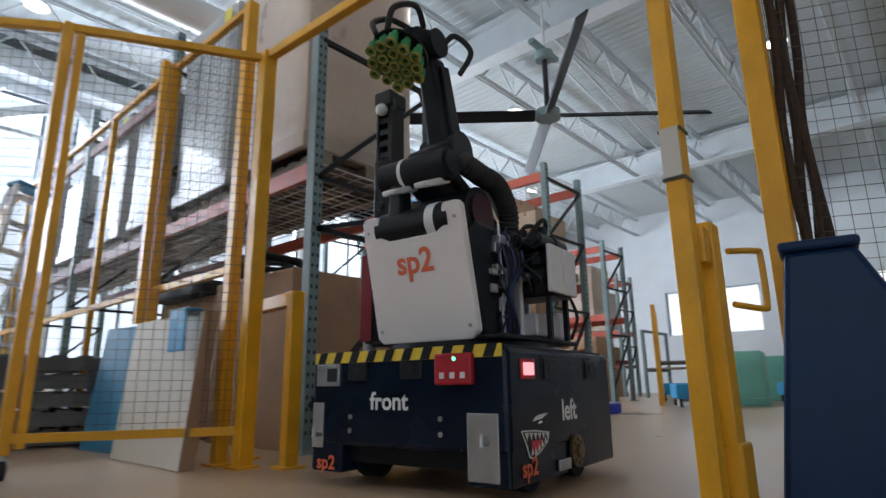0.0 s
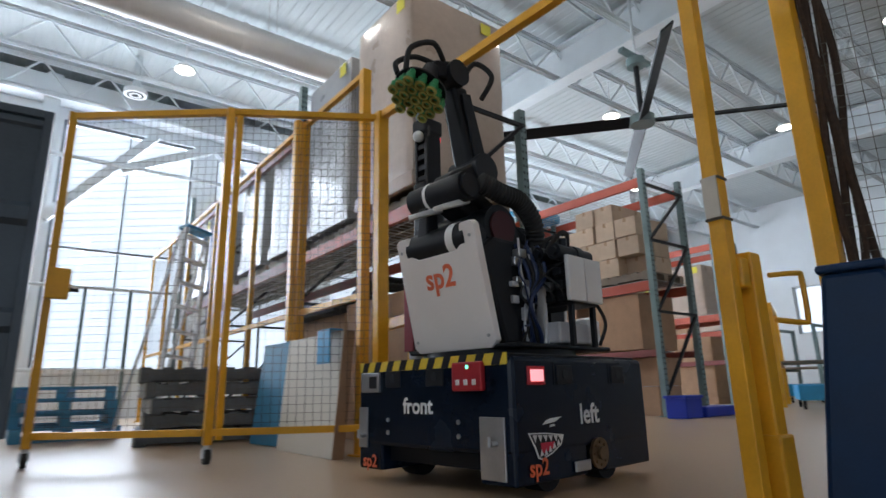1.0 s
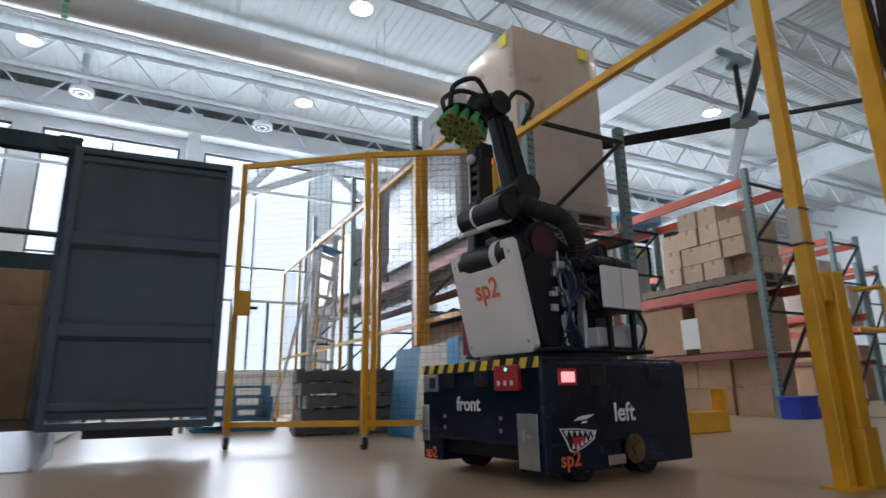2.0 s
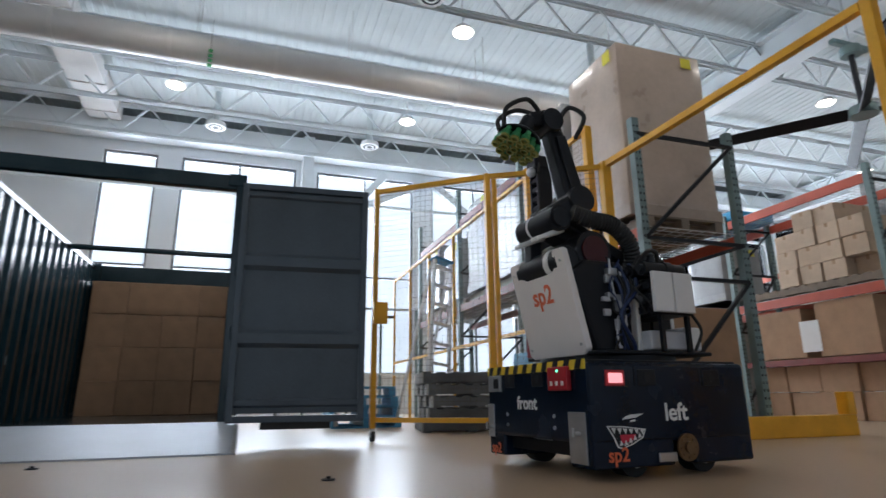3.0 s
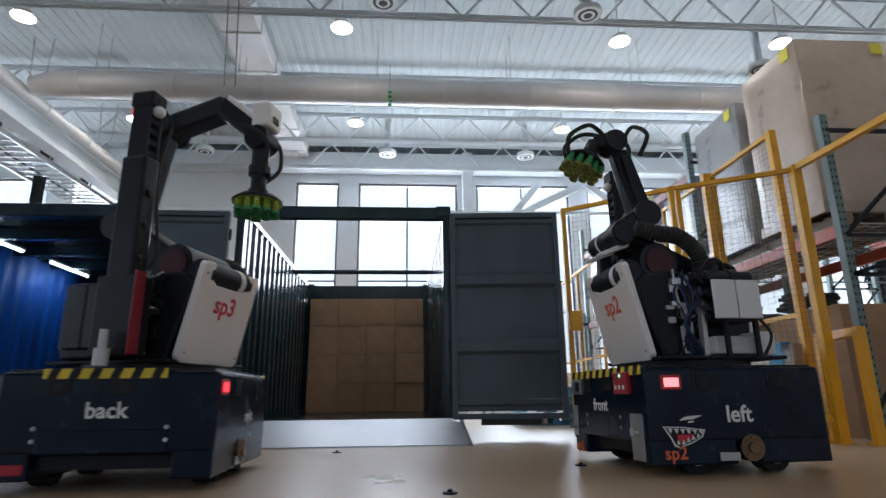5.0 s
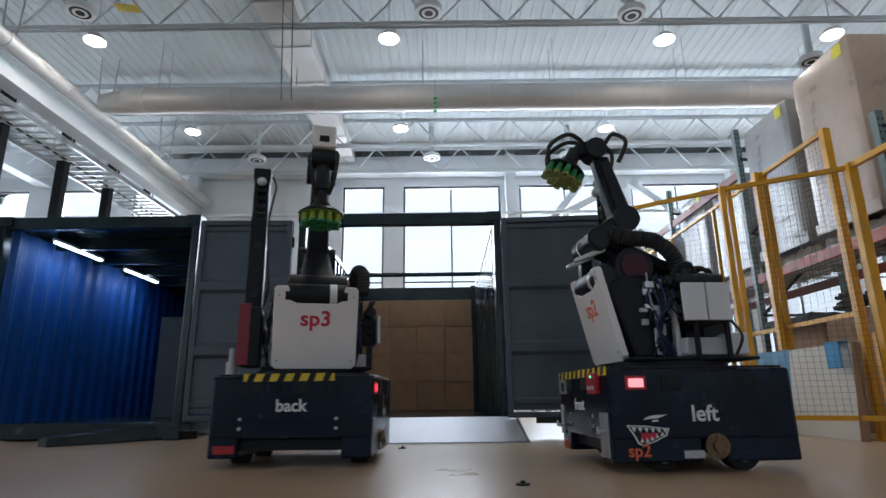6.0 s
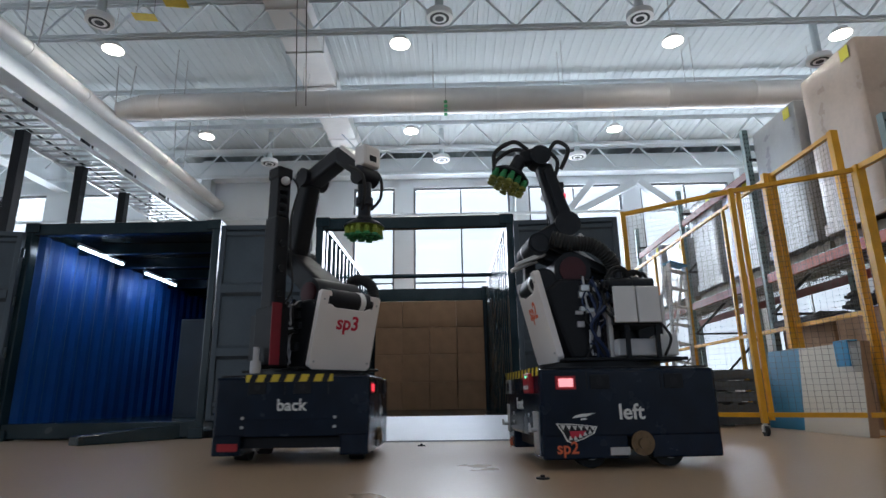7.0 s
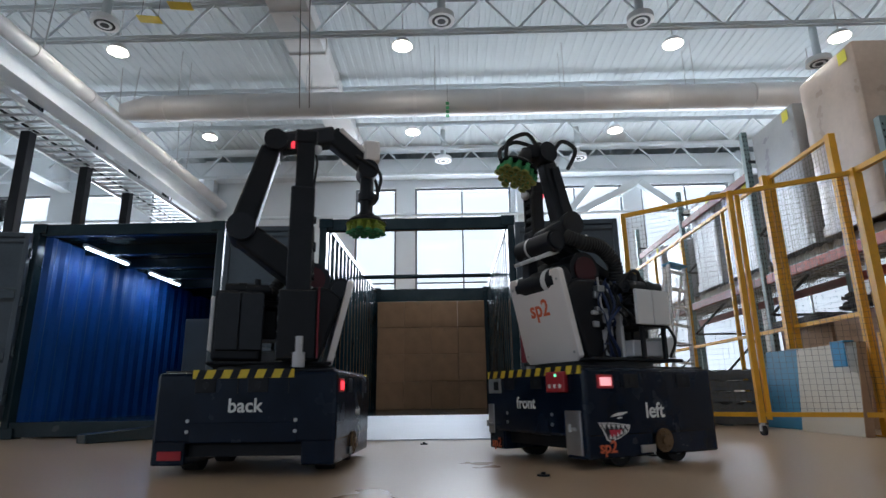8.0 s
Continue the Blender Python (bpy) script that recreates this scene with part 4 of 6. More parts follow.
wrapped_load(9.2, 3.3, 0.0, 1.0, 1.0, 1.7, "pallet load under grey plastic film", M_WRAPWHITE, 0, 3)
tray = thing("plastic_tray", pose(9.2, 2.9, 3.65), "blue plastic tray on top of a rack", "tray")
bm = bmesh.new()
box(bm, -0.5, 0.5, -0.6, 0.6, 0, 0.18, 0.02)
part("tray_body", bm, M_CYAN, tray)
crate = thing("plastic_crate", pose(8.5, -0.6, 0), "bright blue plastic crate on the floor", "crate")
bm = bmesh.new()
box(bm, -0.2, 0.2, -0.15, 0.15, 0, 0.3, 0.015)
part("crate_body", bm, M_CRATE, crate)
bm = bmesh.new()
box(bm, -0.22, 0.22, -0.17, 0.17, 0.26, 0.3, 0.01)
part("crate_rim", bm, M_CRATE, crate)
bm = bmesh.new()
box(bm, 0.3, 1.1, -0.15, 0.15, 0, 0.14, 0.02)
part("crate_tray", bm, M_CRATE, crate)

# ---- ceiling fan ----
fan = thing("ceiling_fan", pose(8.95, -0.2, 4.65), "large black industrial ceiling fan with four blades", "ceiling fan")
bm = bmesh.new()
cyl(bm, (0, 0, -0.06), (0, 0, 0.08), 0.2, seg=28)
part("hub", bm, M_RACKGREEN, fan, smooth=True)
bm = bmesh.new()
cyl(bm, (0, 0, 0.08), (0, 0, 1.1), 0.045, seg=14)
part("down_rod", bm, M_BLACK, fan)
bm = bmesh.new()
cyl(bm, (0, 0, 1.0), (0, 0, 1.14), 0.15, seg=20)
box(bm, -0.4, 0.4, -0.05, 0.05, 1.14, 1.22, 0.01)
part("motor_mount", bm, M_RACKGREEN, fan)
bm = bmesh.new()
cyl(bm, (0, 0, 1.2), (0, 0, 2.83), 0.025, seg=10)
part("drop_rod", bm, M_STEELWHITE, fan)
for k in range(4):
    bm = bmesh.new()
    obox(bm, pose(1.4, 0, 0.0, 38, 0, 0), 2.4, 0.2, 0.03, 0.008)
    part("blade", bm, M_BLACK, fan, m=pose(0, 0, 0.0, 0, 0, 40 + 90 * k))

# ---- behind the fence: pallets, boards, ladder ----
rp2 = random.Random(8)
for k in range(5):
    pl = pallet(pose(2.84 + rp2.uniform(-0.04, 0.04), 1.38 + rp2.uniform(-0.04, 0.04), k * 0.142, 0, 0, -8 + rp2.uniform(-4, 4)), "dark weathered wooden pallet with pale ends in a stack", "stacked pallets", M_WOODDARK, M_WOODDARK)
    for x in (-0.602, 0.602):
        for y in (-0.42, 0.0, 0.42):
            bm = bmesh.new()
            box(bm, x - 0.012, x + 0.012, y - 0.1, y + 0.1, 0.004, 0.136, 0.004)
            part("end_block", bm, M_WOODPALE, pl, "pale painted end block")
for k in range(4):
    pallet(pose(1.75, 3.1 + 0.03 * (k % 2), k * 0.142, 0, 0, 90 - 3 * k), "blue painted pallet in a low stack", "blue pallets", M_BLUE, M_BLUE)


def board(name, m, w, h, t, mat, label):
    b = thing(name, m, label, "board")
    bm = bmesh.new()
    box(bm, -w / 2, w / 2, -t / 2, t / 2, 0, h, 0.004)
    part("sheet", bm, mat, b)
    bm = bmesh.new()
    for x in (-w / 2 + 0.02, w / 2 - 0.02):
        box(bm, x - 0.02, x + 0.02, t / 2 + 0.001, t / 2 + 0.025, 0.02, h - 0.02)
    part("batten", bm, mat, b)
    return b


cream = board("leaning_board", pose(2.96, -0.8, 0.0, -5, 0, -90), 0.98, 0.87, 0.06, M_CREAM, "cream board leaning behind the yellow fence")
bm = bmesh.new()
box(bm, 0.49, 0.5, -0.035, 0.05, 0.0, 0.87)
part("edge_strip", bm, M_CARD, cream, "brown cardboard edge")
board("leaning_board", pose(3.05, 0.2, 0.0, -7, 0, -84), 0.6, 0.9, 0.05, M_BLUE, "blue board leaning behind the yellow fence")
tp = thing("fabric_sheet", pose(2.965, -1.13, 0.64, 0, 0, 90), "blue sheet hung over a board", "sheet")
bm = bmesh.new()
box(bm, -0.1, 0.1, 0.035, 0.047, 0, 0.235, 0.005)
box(bm, -0.1, 0.1, -0.06, 0.047, 0.235, 0.247, 0.005)
part("sheet_cloth", bm, M_CYAN, tp)
pile = thing("hose_pile", pose(3.95, -0.35, 1.3), "heap of black cable on top of a carton", "cable")
r3 = random.Random(3)
for k in range(6):
    pts = [(0.28 * math.cos(a + k) + r3.uniform(-0.05, 0.05), 0.22 * math.sin(a + k) + r3.uniform(-0.05, 0.05), 0.03 + 0.025 * k + r3.uniform(0, 0.03)) for a in (0, 1.2, 2.4, 3.6, 4.8)]
    bm = bmesh.new()
    tube(bm, pts, 0.022, 8, 6)
    part("cable_coil", bm, M_RUBBER, pile, smooth=True)

tarp = thing("tarpaulin", pose(4.15, 0.85, 1.25), "black folded plastic sheeting lying on a carton", "tarpaulin")
bm = bmesh.new()
box(bm, -0.42, 0.3, -0.5, 0.55, 0.0, 0.12, 0.03)
bmesh.ops.subdivide_edges(bm, edges=[e for e in bm.edges if e.calc_length() > 0.2], cuts=6, use_grid_fill=True)
for v in bm.verts:
    if v.co.z > 0.02:
        v.co.z += 0.06 * noise.noise(v.co * 5)
    v.co.x += 0.03 * noise.noise(v.co * 4 + Vector((3, 1, 2)))
part("folded_sheet", bm, M_RUBBER, tarp, smooth=True)

lad = thing("step_ladder", pose(2.62, 2.0, 0, -4, 7, 24), "white aluminium step ladder standing behind the pallets", "ladder")
for x in (-0.16, 0.16):
    bm = bmesh.new()
    bar(bm, (x * 1.3, 0, 0), (x, 0.0, 2.45), 0.03, 0.06)
    part("stile", bm, M_WHITE, lad)
for k in range(8):
    bm = bmesh.new()
    box(bm, -0.19 + k * 0.003, 0.19 - k * 0.003, -0.045, 0.045, 0.28 + k * 0.29, 0.305 + k * 0.29)
    part("rung", bm, M_WHITE, lad)
for x in (-0.17, 0.17):
    bm = bmesh.new()
    bar(bm, (x * 1.3, 0.62, 0.11), (x, 0.05, 2.4), 0.025, 0.04)
    part("rear_leg", bm, M_WHITE, lad)
bm = bmesh.new()
box(bm, -0.18, 0.18, -0.06, 0.12, 2.43, 2.47, 0.008)
part("top_cap", bm, M_BLUE, lad, "blue plastic top cap")


# low black-railed mesh fence before the windows
low = thing("window_railing", pose(0, 6.5, 0), "grey pipe railing before the windows", "railing", "", "structure")
bm = bmesh.new()
for z in (2.3, 0.9):
    cyl(bm, (1.2, 0, z), (3.6, 0, z), 0.03, seg=10)
part("top_rail", bm, M_STEELWHITE, low)
bm = bmesh.new()
for x in (1.2, 2.1, 2.8, 3.6):
    cyl(bm, (x, 0, 0), (x, 0, 2.3), 0.03, seg=10)
part("post", bm, M_RACKGREEN, low)

# ---- far end of the hall ----
def frame_table(x, y, rz, mat, label):
    t = thing("work_cell_frame", pose(x, y, 0, 0, 0, rz), label, "frame", "far work cells")
    for px in (-0.9, 0.9):
        for py in (-0.6, 0.6):
            bm = bmesh.new()
            box(bm, px - 0.04, px + 0.04, py - 0.04, py + 0.04, 0, 1.9)
            part("leg", bm, mat, t)
    for z in (0.75, 1.86):
        for py in (-0.6, 0.6):
            bm = bmesh.new()
            box(bm, -0.86, 0.86, py - 0.035, py + 0.035, z - 0.035, z + 0.035)
            part("rail", bm, mat, t)
    bm = bmesh.new()
    box(bm, -0.85, 0.85, -0.56, 0.56, 0.785, 0.82)
    part("table_board", bm, M_WOOD, t)
    return t


frame_table(13.5, -0.5, 20, M_YELLOW, "yellow steel work cell frame at the far end")
frame_table(16.5, -2.8, 0, M_YELLOW, "yellow steel work cell frame at the far end")
frame_table(12.6, -5.0, 10, M_BLACK, "dark steel work table at the far end")
frame_table(18.5, 1.5, 0, M_RACKGREEN, "teal steel work frame at the far end")
for x, y, mat, lab in ((13.2, -1.4, M_TEAL, "green film-wrapped load on the floor"), (16.0, -1.2, M_TEAL, "green film-wrapped load on the floor"), (14.5, -3.6, M_CARD, "brown carton load on the floor"), (19.0, -3.0, M_WRAPWHITE, "white wrapped load on the floor")):
    wrapped_load(x, y, 0, 1.1, 1.0, 0.95, lab, mat, 10, 2)
for x, y in ((12.3, -0.9), (14.8, -2.2), (15.6, 0.6)):
    ct = thing("floor_cart", pose(x, y, 0, 0, 0, 25), "bright cyan plastic floor cart", "cart", "floor carts")
    bm = bmesh.new()
    box(bm, -0.6, 0.6, -0.35, 0.35, 0.14, 0.4, 0.03)
    part("tub", bm, M_CYAN, ct)
    for px in (-0.5, 0.5):
        for py in (-0.28, 0.28):
            bm = bmesh.new()
            cyl(bm, (px, py - 0.02, 0.07), (px, py + 0.02, 0.07), 0.07, seg=14)
            part("wheel", bm, M_RUBBER, ct)


# more racks towards the far wall
for x, y in ((5.2, 1.6), (9.4, 3.2)):
    copy_thing(rack_b, pose(x, y, 0))
    for dy, z, h, mat in ((0.6, 2.0, 1.2, M_WRAP), (1.9, 2.0, 0.9, M_CARD), (0.6, 0.0, 1.5, M_CARD), (1.9, 0.0, 1.3, M_WRAPWHITE), (3.3, 0.0, 1.6, M_CARD), (3.4, 2.0, 1.1, M_WRAP)):
        wrapped_load(x + 9.2, y + dy, z, 0.95, 0.95, h, "film-wrapped carton load in a far rack", mat, 0, 3)
ps = thing("paper_sheet", pose(8.715, 1.15, 1.05), "white paper sheet taped to a carton", "paper")
bm = bmesh.new()
box(bm, -0.003, 0.0, -0.17, 0.17, 0, 0.5)
part("sheet_paper", bm, M_WHITE, ps)


# ---- mobile picking robots ----
BL, BW, BZ0, BZ1 = 1.10, 1.07, 0.055, 0.575


def limb(bm, p, q, y, w0, w1, t0, t1, bevel=0.02):
    """A tapered arm link between two places (forward, up) in the arm's plane."""
    p, q = Vector((p[0], y, p[1])), Vector((q[0], y, q[1]))
    d = (q - p).normalized()
    s = Vector((0, 1, 0))
    n = d.cross(s).normalized()
    ends = []
    for c, w, t in ((p, w0, t0), (q, w1, t1)):
        ends.append([bm.verts.new(c + s * (a * w / 2) + n * (b * t / 2)) for a, b in ((-1, -1), (1, -1), (1, 1), (-1, 1))])
    a, b = ends
    bm.faces.new(a[::-1])
    bm.faces.new(b)
    for i in range(4):
        bm.faces.new((a[i], a[(i + 1) % 4], b[(i + 1) % 4], b[i]))
    vs = a + b
    bmesh.ops.recalc_face_normals(bm, faces=list({f for v in vs for f in v.link_faces}))
    bmesh.ops.bevel(bm, geom=list({e for v in vs for e in v.link_edges}), offset=bevel, segments=3, affect="EDGES", profile=0.5)


def drum(bm, x, z, y0, y1, r, seg=28):
    cyl(bm, (x, y0, z), (x, y1, z), r, seg=seg)


def hazard_strip(parent, along, at, length, h=0.055, n=9):
    """Yellow tape with slanting black bars on the upper edge of a chassis face. along: 'front', 'back', 'right'."""
    turn = {"front": 90, "back": -90, "right": 180, "left": 180}[along]
    m = Matrix.Translation(at) @ pose(0, 0, 0, 0, 0, turn)
    bm = bmesh.new()
    box(bm, -length / 2, length / 2, -0.004, 0.004, -h / 2, h / 2)
    ob = part("hazard_tape", bm, M_HAZARD, parent, "yellow and black hazard tape", m)
    bm = bmesh.new()
    step = length / n
    for k in range(n):
        x = -length / 2 + k * step
        v = [(x + 0.02, -h / 2), (x + 0.02 + step * 0.45, -h / 2), (min(length / 2, x + step * 0.85), h / 2), (x + step * 0.4, h / 2)]
        prism(bm, v, "y", -0.0065, -0.0045)
    tagged(part("black_bar", bm, M_BLACK, ob), kind="stuff")


def chassis(robot, tag):
    """The wheeled base. Forward is +x, the left side is +y."""
    hx, hy = BL / 2, BW / 2
    bm = bmesh.new()
    box(bm, -hx, hx, -hy, hy, 0.17, BZ1, 0.022)
    base = part("base_body", bm, M_CHASSIS, robot, "blue-black steel base")
    for sx in (-1, 1):
        for sy in (-1, 1):
            bm = bmesh.new()
            x0, x1 = sorted((sx * hx - sx * 0.004, sx * (hx - (0.52 if sx > 0 else 0.44))))
            y0, y1 = sorted((sy * hy - sy * 0.004, sy * (hy - 0.2)))
            box(bm, x0, x1, y0, y1, BZ0, 0.2, 0.012)
            part("corner_skirt", bm, M_CHASSIS, base)
    for sx in (-1, 1):
        for sy in (-1, 1):
            bm = bmesh.new()
            cyl(bm, (sx * 0.24, sy * 0.36, 0.1), (sx * 0.24, sy * 0.46, 0.1), 0.1, seg=24)
            wh = part("drive_wheel", bm, M_RUBBER, base, "black rubber drive wheel", smooth=True)
            bm = bmesh.new()
            cyl(bm, (sx * 0.24, sy * 0.46, 0.1), (sx * 0.24, sy * 0.475, 0.1), 0.055, seg=18)
            part("wheel_hub", bm, M_STEEL, base)
    bm = bmesh.new()
    box(bm, -hx + 0.06, hx - 0.06, -hy + 0.06, hy - 0.06, 0.1, 0.172)
    part("belly_pan", bm, M_BLACK, base)
    bm = bmesh.new()
    box(bm, -hx + 0.03, hx - 0.03, -hy + 0.03, hy - 0.03, BZ1 - 0.002, BZ1 + 0.012, 0.005)
    part("top_deck", bm, M_BLACK, base)
    # fittings on the four faces: (u to the right seen from outside, z)
    faces = {"front": ((hx, 0, 0), 90), "back": ((-hx, 0, 0), -90), "left": ((0, hy, 0), 180), "right": ((0, -hy, 0), 0)}

    def on(face, u, z, out=0.0):
        at, turn = faces[face]
        return Matrix.Translation(at) @ pose(0, 0, 0, 0, 0, turn) @ pose(u, -out, z)

    def plate(name, face, u, z, w, h, mat, label="", depth=0.012, bevel=0.004, parent=base):
        bm = bmesh.new()
        box(bm, -w / 2, w / 2, -depth, 0.002, -h / 2, h / 2, bevel)
        return part(name, bm, mat, parent, label, on(face, u, z))

    def word(face, u, z, text, size, mat, label=""):
        at, turn = faces[face]
        p = on(face, u, z, 0.0015).translation
        n = Vector((math.cos(radians(turn - 90)), math.sin(radians(turn - 90)), 0))
        lettering(text, size, mat, base, p, n, "lettering", label)

    word("front", -0.055, 0.365, "front", 0.105, M_LETTER, "white lettering front")
    word("back", 0.0, 0.38, "back", 0.11, M_LETTER, "white lettering back")
    word("left", 0.0, 0.315, "left", 0.125, M_LETTER, "white lettering left")
    word("right", 0.1, 0.33, "right", 0.09, M_LETTER, "white lettering right")
    word("front", -0.43, 0.095, tag, 0.085, M_ORANGE, "orange lettering")
    word("left", -0.4, 0.118, tag, 0.095, M_ORANGE, "orange lettering")
    for face in ("front", "back"):
        for u in (-0.24, 0.07):
            rc = plate("sensor_recess", face, u, 0.5, 0.12, 0.085, M_BLACK, depth=0.006)
            bm = bmesh.new()
            cyl(bm, (0, -0.008, 0), (0, -0.004, 0), 0.02, seg=16)
            part("sensor_lens", bm, M_GREYARM, base, m=on(face, u, 0.5))
    for face in ("left", "right"):
        for u in (-0.18, 0.28):
            plate("sensor_recess", face, u, 0.495, 0.12, 0.085, M_BLACK, depth=0.006)
            bm = bmesh.new()
            cyl(bm, (0, -0.009, 0), (0, -0.005, 0), 0.022, seg=16)
            part("sensor_lens", bm, M_GREYARM, base, m=on(face, u, 0.495))
    for u in (-0.42,):
        cb = plate("camera_box", "front", u, 0.485, 0.15, 0.1, M_STEEL, "silver depth camera box", 0.016)
        bm = bmesh.new()
        box(bm, 0.0, 0.06, -0.02, -0.016, -0.03, 0.03, 0.002)
        part("camera_window", bm, M_BLACK, base, m=on("front", u, 0.485))
    rd = plate("stop_box", "front", 0.3, 0.495, 0.18, 0.125, M_RED, "red emergency stop box", 0.03, 0.008)
    for k in range(3):
        bm = bmesh.new()
        box(bm, -0.012, 0.012, -0.0335, -0.03, -0.012, 0.012, 0.002)
        part("stop_mark", bm, M_LETTER, base, m=on("front", 0.25 + 0.05 * k, 0.47))
    bm = bmesh.new()
    cyl(bm, (0, -0.034, 0), (0, -0.03, 0), 0.008, seg=10)
    part("status_led", bm, M_GREENLED, base, "green status light", m=on("front", 0.31, 0.535))
    # marker lamps
    for face, u in (("left", -0.39), ("right", -0.44)):
        plate("lamp_bezel", face, u, 0.492, 0.125, 0.08, M_RED, depth=0.006)
        bm = bmesh.new()
        box(bm, -0.045, 0.045, -0.011, -0.006, -0.025, 0.025, 0.003)
        part("marker_lamp", bm, M_PINK if face == "left" else M_REDGLOW, base, "lit red marker lamp", on(face, u, 0.492))
    plate("tail_reflector", "back", -0.42, 0.11, 0.14, 0.05, M_RED, "red tail reflector", 0.006)
    # access plates with a turn latch at the lower corners of the front
    for u in (-0.485, 0.42):
        plate("access_plate", "front", u, 0.26 if u < 0 else 0.2, 0.07 if u < 0 else 0.14, 0.2 if u < 0 else 0.25, M_STEEL, "pale steel access plate", 0.008, 0.003)
        bm = bmesh.new()
        cyl(bm, (0, -0.04, 0), (0, -0.008, 0), 0.012, seg=12)
        cyl(bm, (0, -0.05, -0.012), (0, -0.05, 0.03), 0.008, seg=10)
        part("turn_latch", bm, M_STEEL, base, m=on("front", u + 0.02, 0.22))
    for face, us in (("front", (-0.28, 0.22)), ("back", (-0.33, 0.3))):
        for u in us:
            for z in (0.24, 0.3):
                bm = bmesh.new()
                cyl(bm, (0, -0.006, 0), (0, 0, 0), 0.011, seg=10)
                part("bolt", bm, M_STEEL, base, m=on(face, u, z))
    # handles, hatch seams
    for face, us in (("back", (-0.3, -0.05, 0.25)), ("left", (-0.26, 0.2))):
        for u in us:
            plate("hatch_seam", face, u, 0.5, 0.006, 0.1, M_BLACK, depth=0.003, bevel=0)
    plate("hatch_panel", "back", 0.0, 0.235, 0.62, 0.11, M_CHASSIS, depth=0.004)
    # brass gear wheel on the left and right flanks
    for face in ("left", "right"):
        bm = bmesh.new()
        cyl(bm, (0, -0.014, 0), (0, 0, 0), 0.07, seg=28)
        cyl(bm, (0, -0.03, 0), (0, -0.014, 0), 0.03, seg=16)
        for k in range(8):
            a = 2 * math.pi * k / 8
            cyl(bm, (0.05 * math.cos(a), -0.02, 0.05 * math.sin(a)), (0.05 * math.cos(a), -0.013, 0.05 * math.sin(a)), 0.008, seg=8)
        part("gear_wheel", bm, M_BRASS, base, "bronze geared wheel cover", on(face, 0.05 if face == "left" else -0.05, 0.14))
        bm = bmesh.new()
        box(bm, -0.03, 0.09, -0.012, 0.0, -0.085, -0.04, 0.004)
        part("jack_pad", bm, M_STEEL, base, m=on(face, -0.12, 0.16))
    # bared-teeth decal near the front of the flanks
    for face, s in ((("left", -1),) if tag == "sp2" else ()):
        def q(pts, out, z=0.215, u=0.335):
            bmx = bmesh.new()
            prism(bmx, [(s * a, b * (0.8 if b < 0.056 else 1.0)) for a, b in pts], "y", -out, -out + 0.0008)
            return bmx, on(face, s * u, z)
        b1, m1 = q([(0.13, 0.055), (0.02, 0.05), (-0.12, 0.03), (-0.1, -0.02), (-0.03, -0.06), (0.04, -0.085), (0.07, -0.075), (0.09, -0.02)], 0.0012)
        part("decal_outline", b1, M_LETTER, base, "white bared-teeth decal", m1)
        b1, m1 = q([(0.118, 0.048), (0.02, 0.043), (-0.108, 0.026), (-0.09, -0.018), (-0.025, -0.054), (0.04, -0.077), (0.062, -0.068), (0.08, -0.02)], 0.0022)
        part("decal_mouth", b1, M_BLACK, base, "", m1)
        b1, m1 = q([(0.05, 0.0), (-0.05, 0.0), (-0.04, -0.03), (0.03, -0.05), (0.045, -0.04)], 0.0032)
        part("decal_tongue", b1, M_CRIMSON, base, "", m1)
        bmx = bmesh.new()
        for k in range(6):
            u0 = 0.105 - k * 0.036
            prism(bmx, [(s * u0, 0.035 - k * 0.0024), (s * (u0 - 0.03), 0.0336 - k * 0.0024), (s * (u0 - 0.018), 0.004 - k * 0.001)], "y", -0.005, -0.0042)
        for k in range(5):
            u0 = 0.06 - k * 0.03
            zb = (-0.053, -0.053, -0.042, -0.03, -0.019)[k]
            prism(bmx, [(s * u0, zb), (s * (u0 - 0.026), zb + 0.005), (s * (u0 - 0.011), zb + 0.028)], "y", -0.005, -0.0042)
        part("decal_teeth", bmx, M_LETTER, base, "", on(face, s * 0.335, 0.215))
        b1, m1 = q([(0.03, 0.072), (-0.06, 0.08), (-0.115, 0.1), (-0.03, 0.096), (0.005, 0.088)], 0.0012)
        part("decal_brow", b1, M_LETTER, base, "", m1)
        b1, m1 = q([(-0.02, 0.06), (-0.06, 0.063), (-0.055, 0.072), (-0.025, 0.069)], 0.0012)
        part("decal_eye", b1, M_LETTER, base, "", m1)
    hazard_strip(base, "front", (hx + 0.004, 0.0, BZ1 - 0.012), BW - 0.04, 0.05, 10)
    hazard_strip(base, "back", (-hx - 0.004, 0.02, BZ1 - 0.012), 0.6, 0.05, 6)
    return base


def lathe(name, profile, mat, seg=16):
    """A turned shape from (radius, height) pairs."""
    bm = bmesh.new()
    rings = [[bm.verts.new((r * math.cos(2 * math.pi * k / seg), r * math.sin(2 * math.pi * k / seg), z)) for k in range(seg)] for r, z in profile]
    for a, b in zip(rings, rings[1:]):
        for k in range(seg):
            bm.faces.new((a[k], a[(k + 1) % seg], b[(k + 1) % seg], b[k]))
    return link_mesh(name, bm, mat, True)


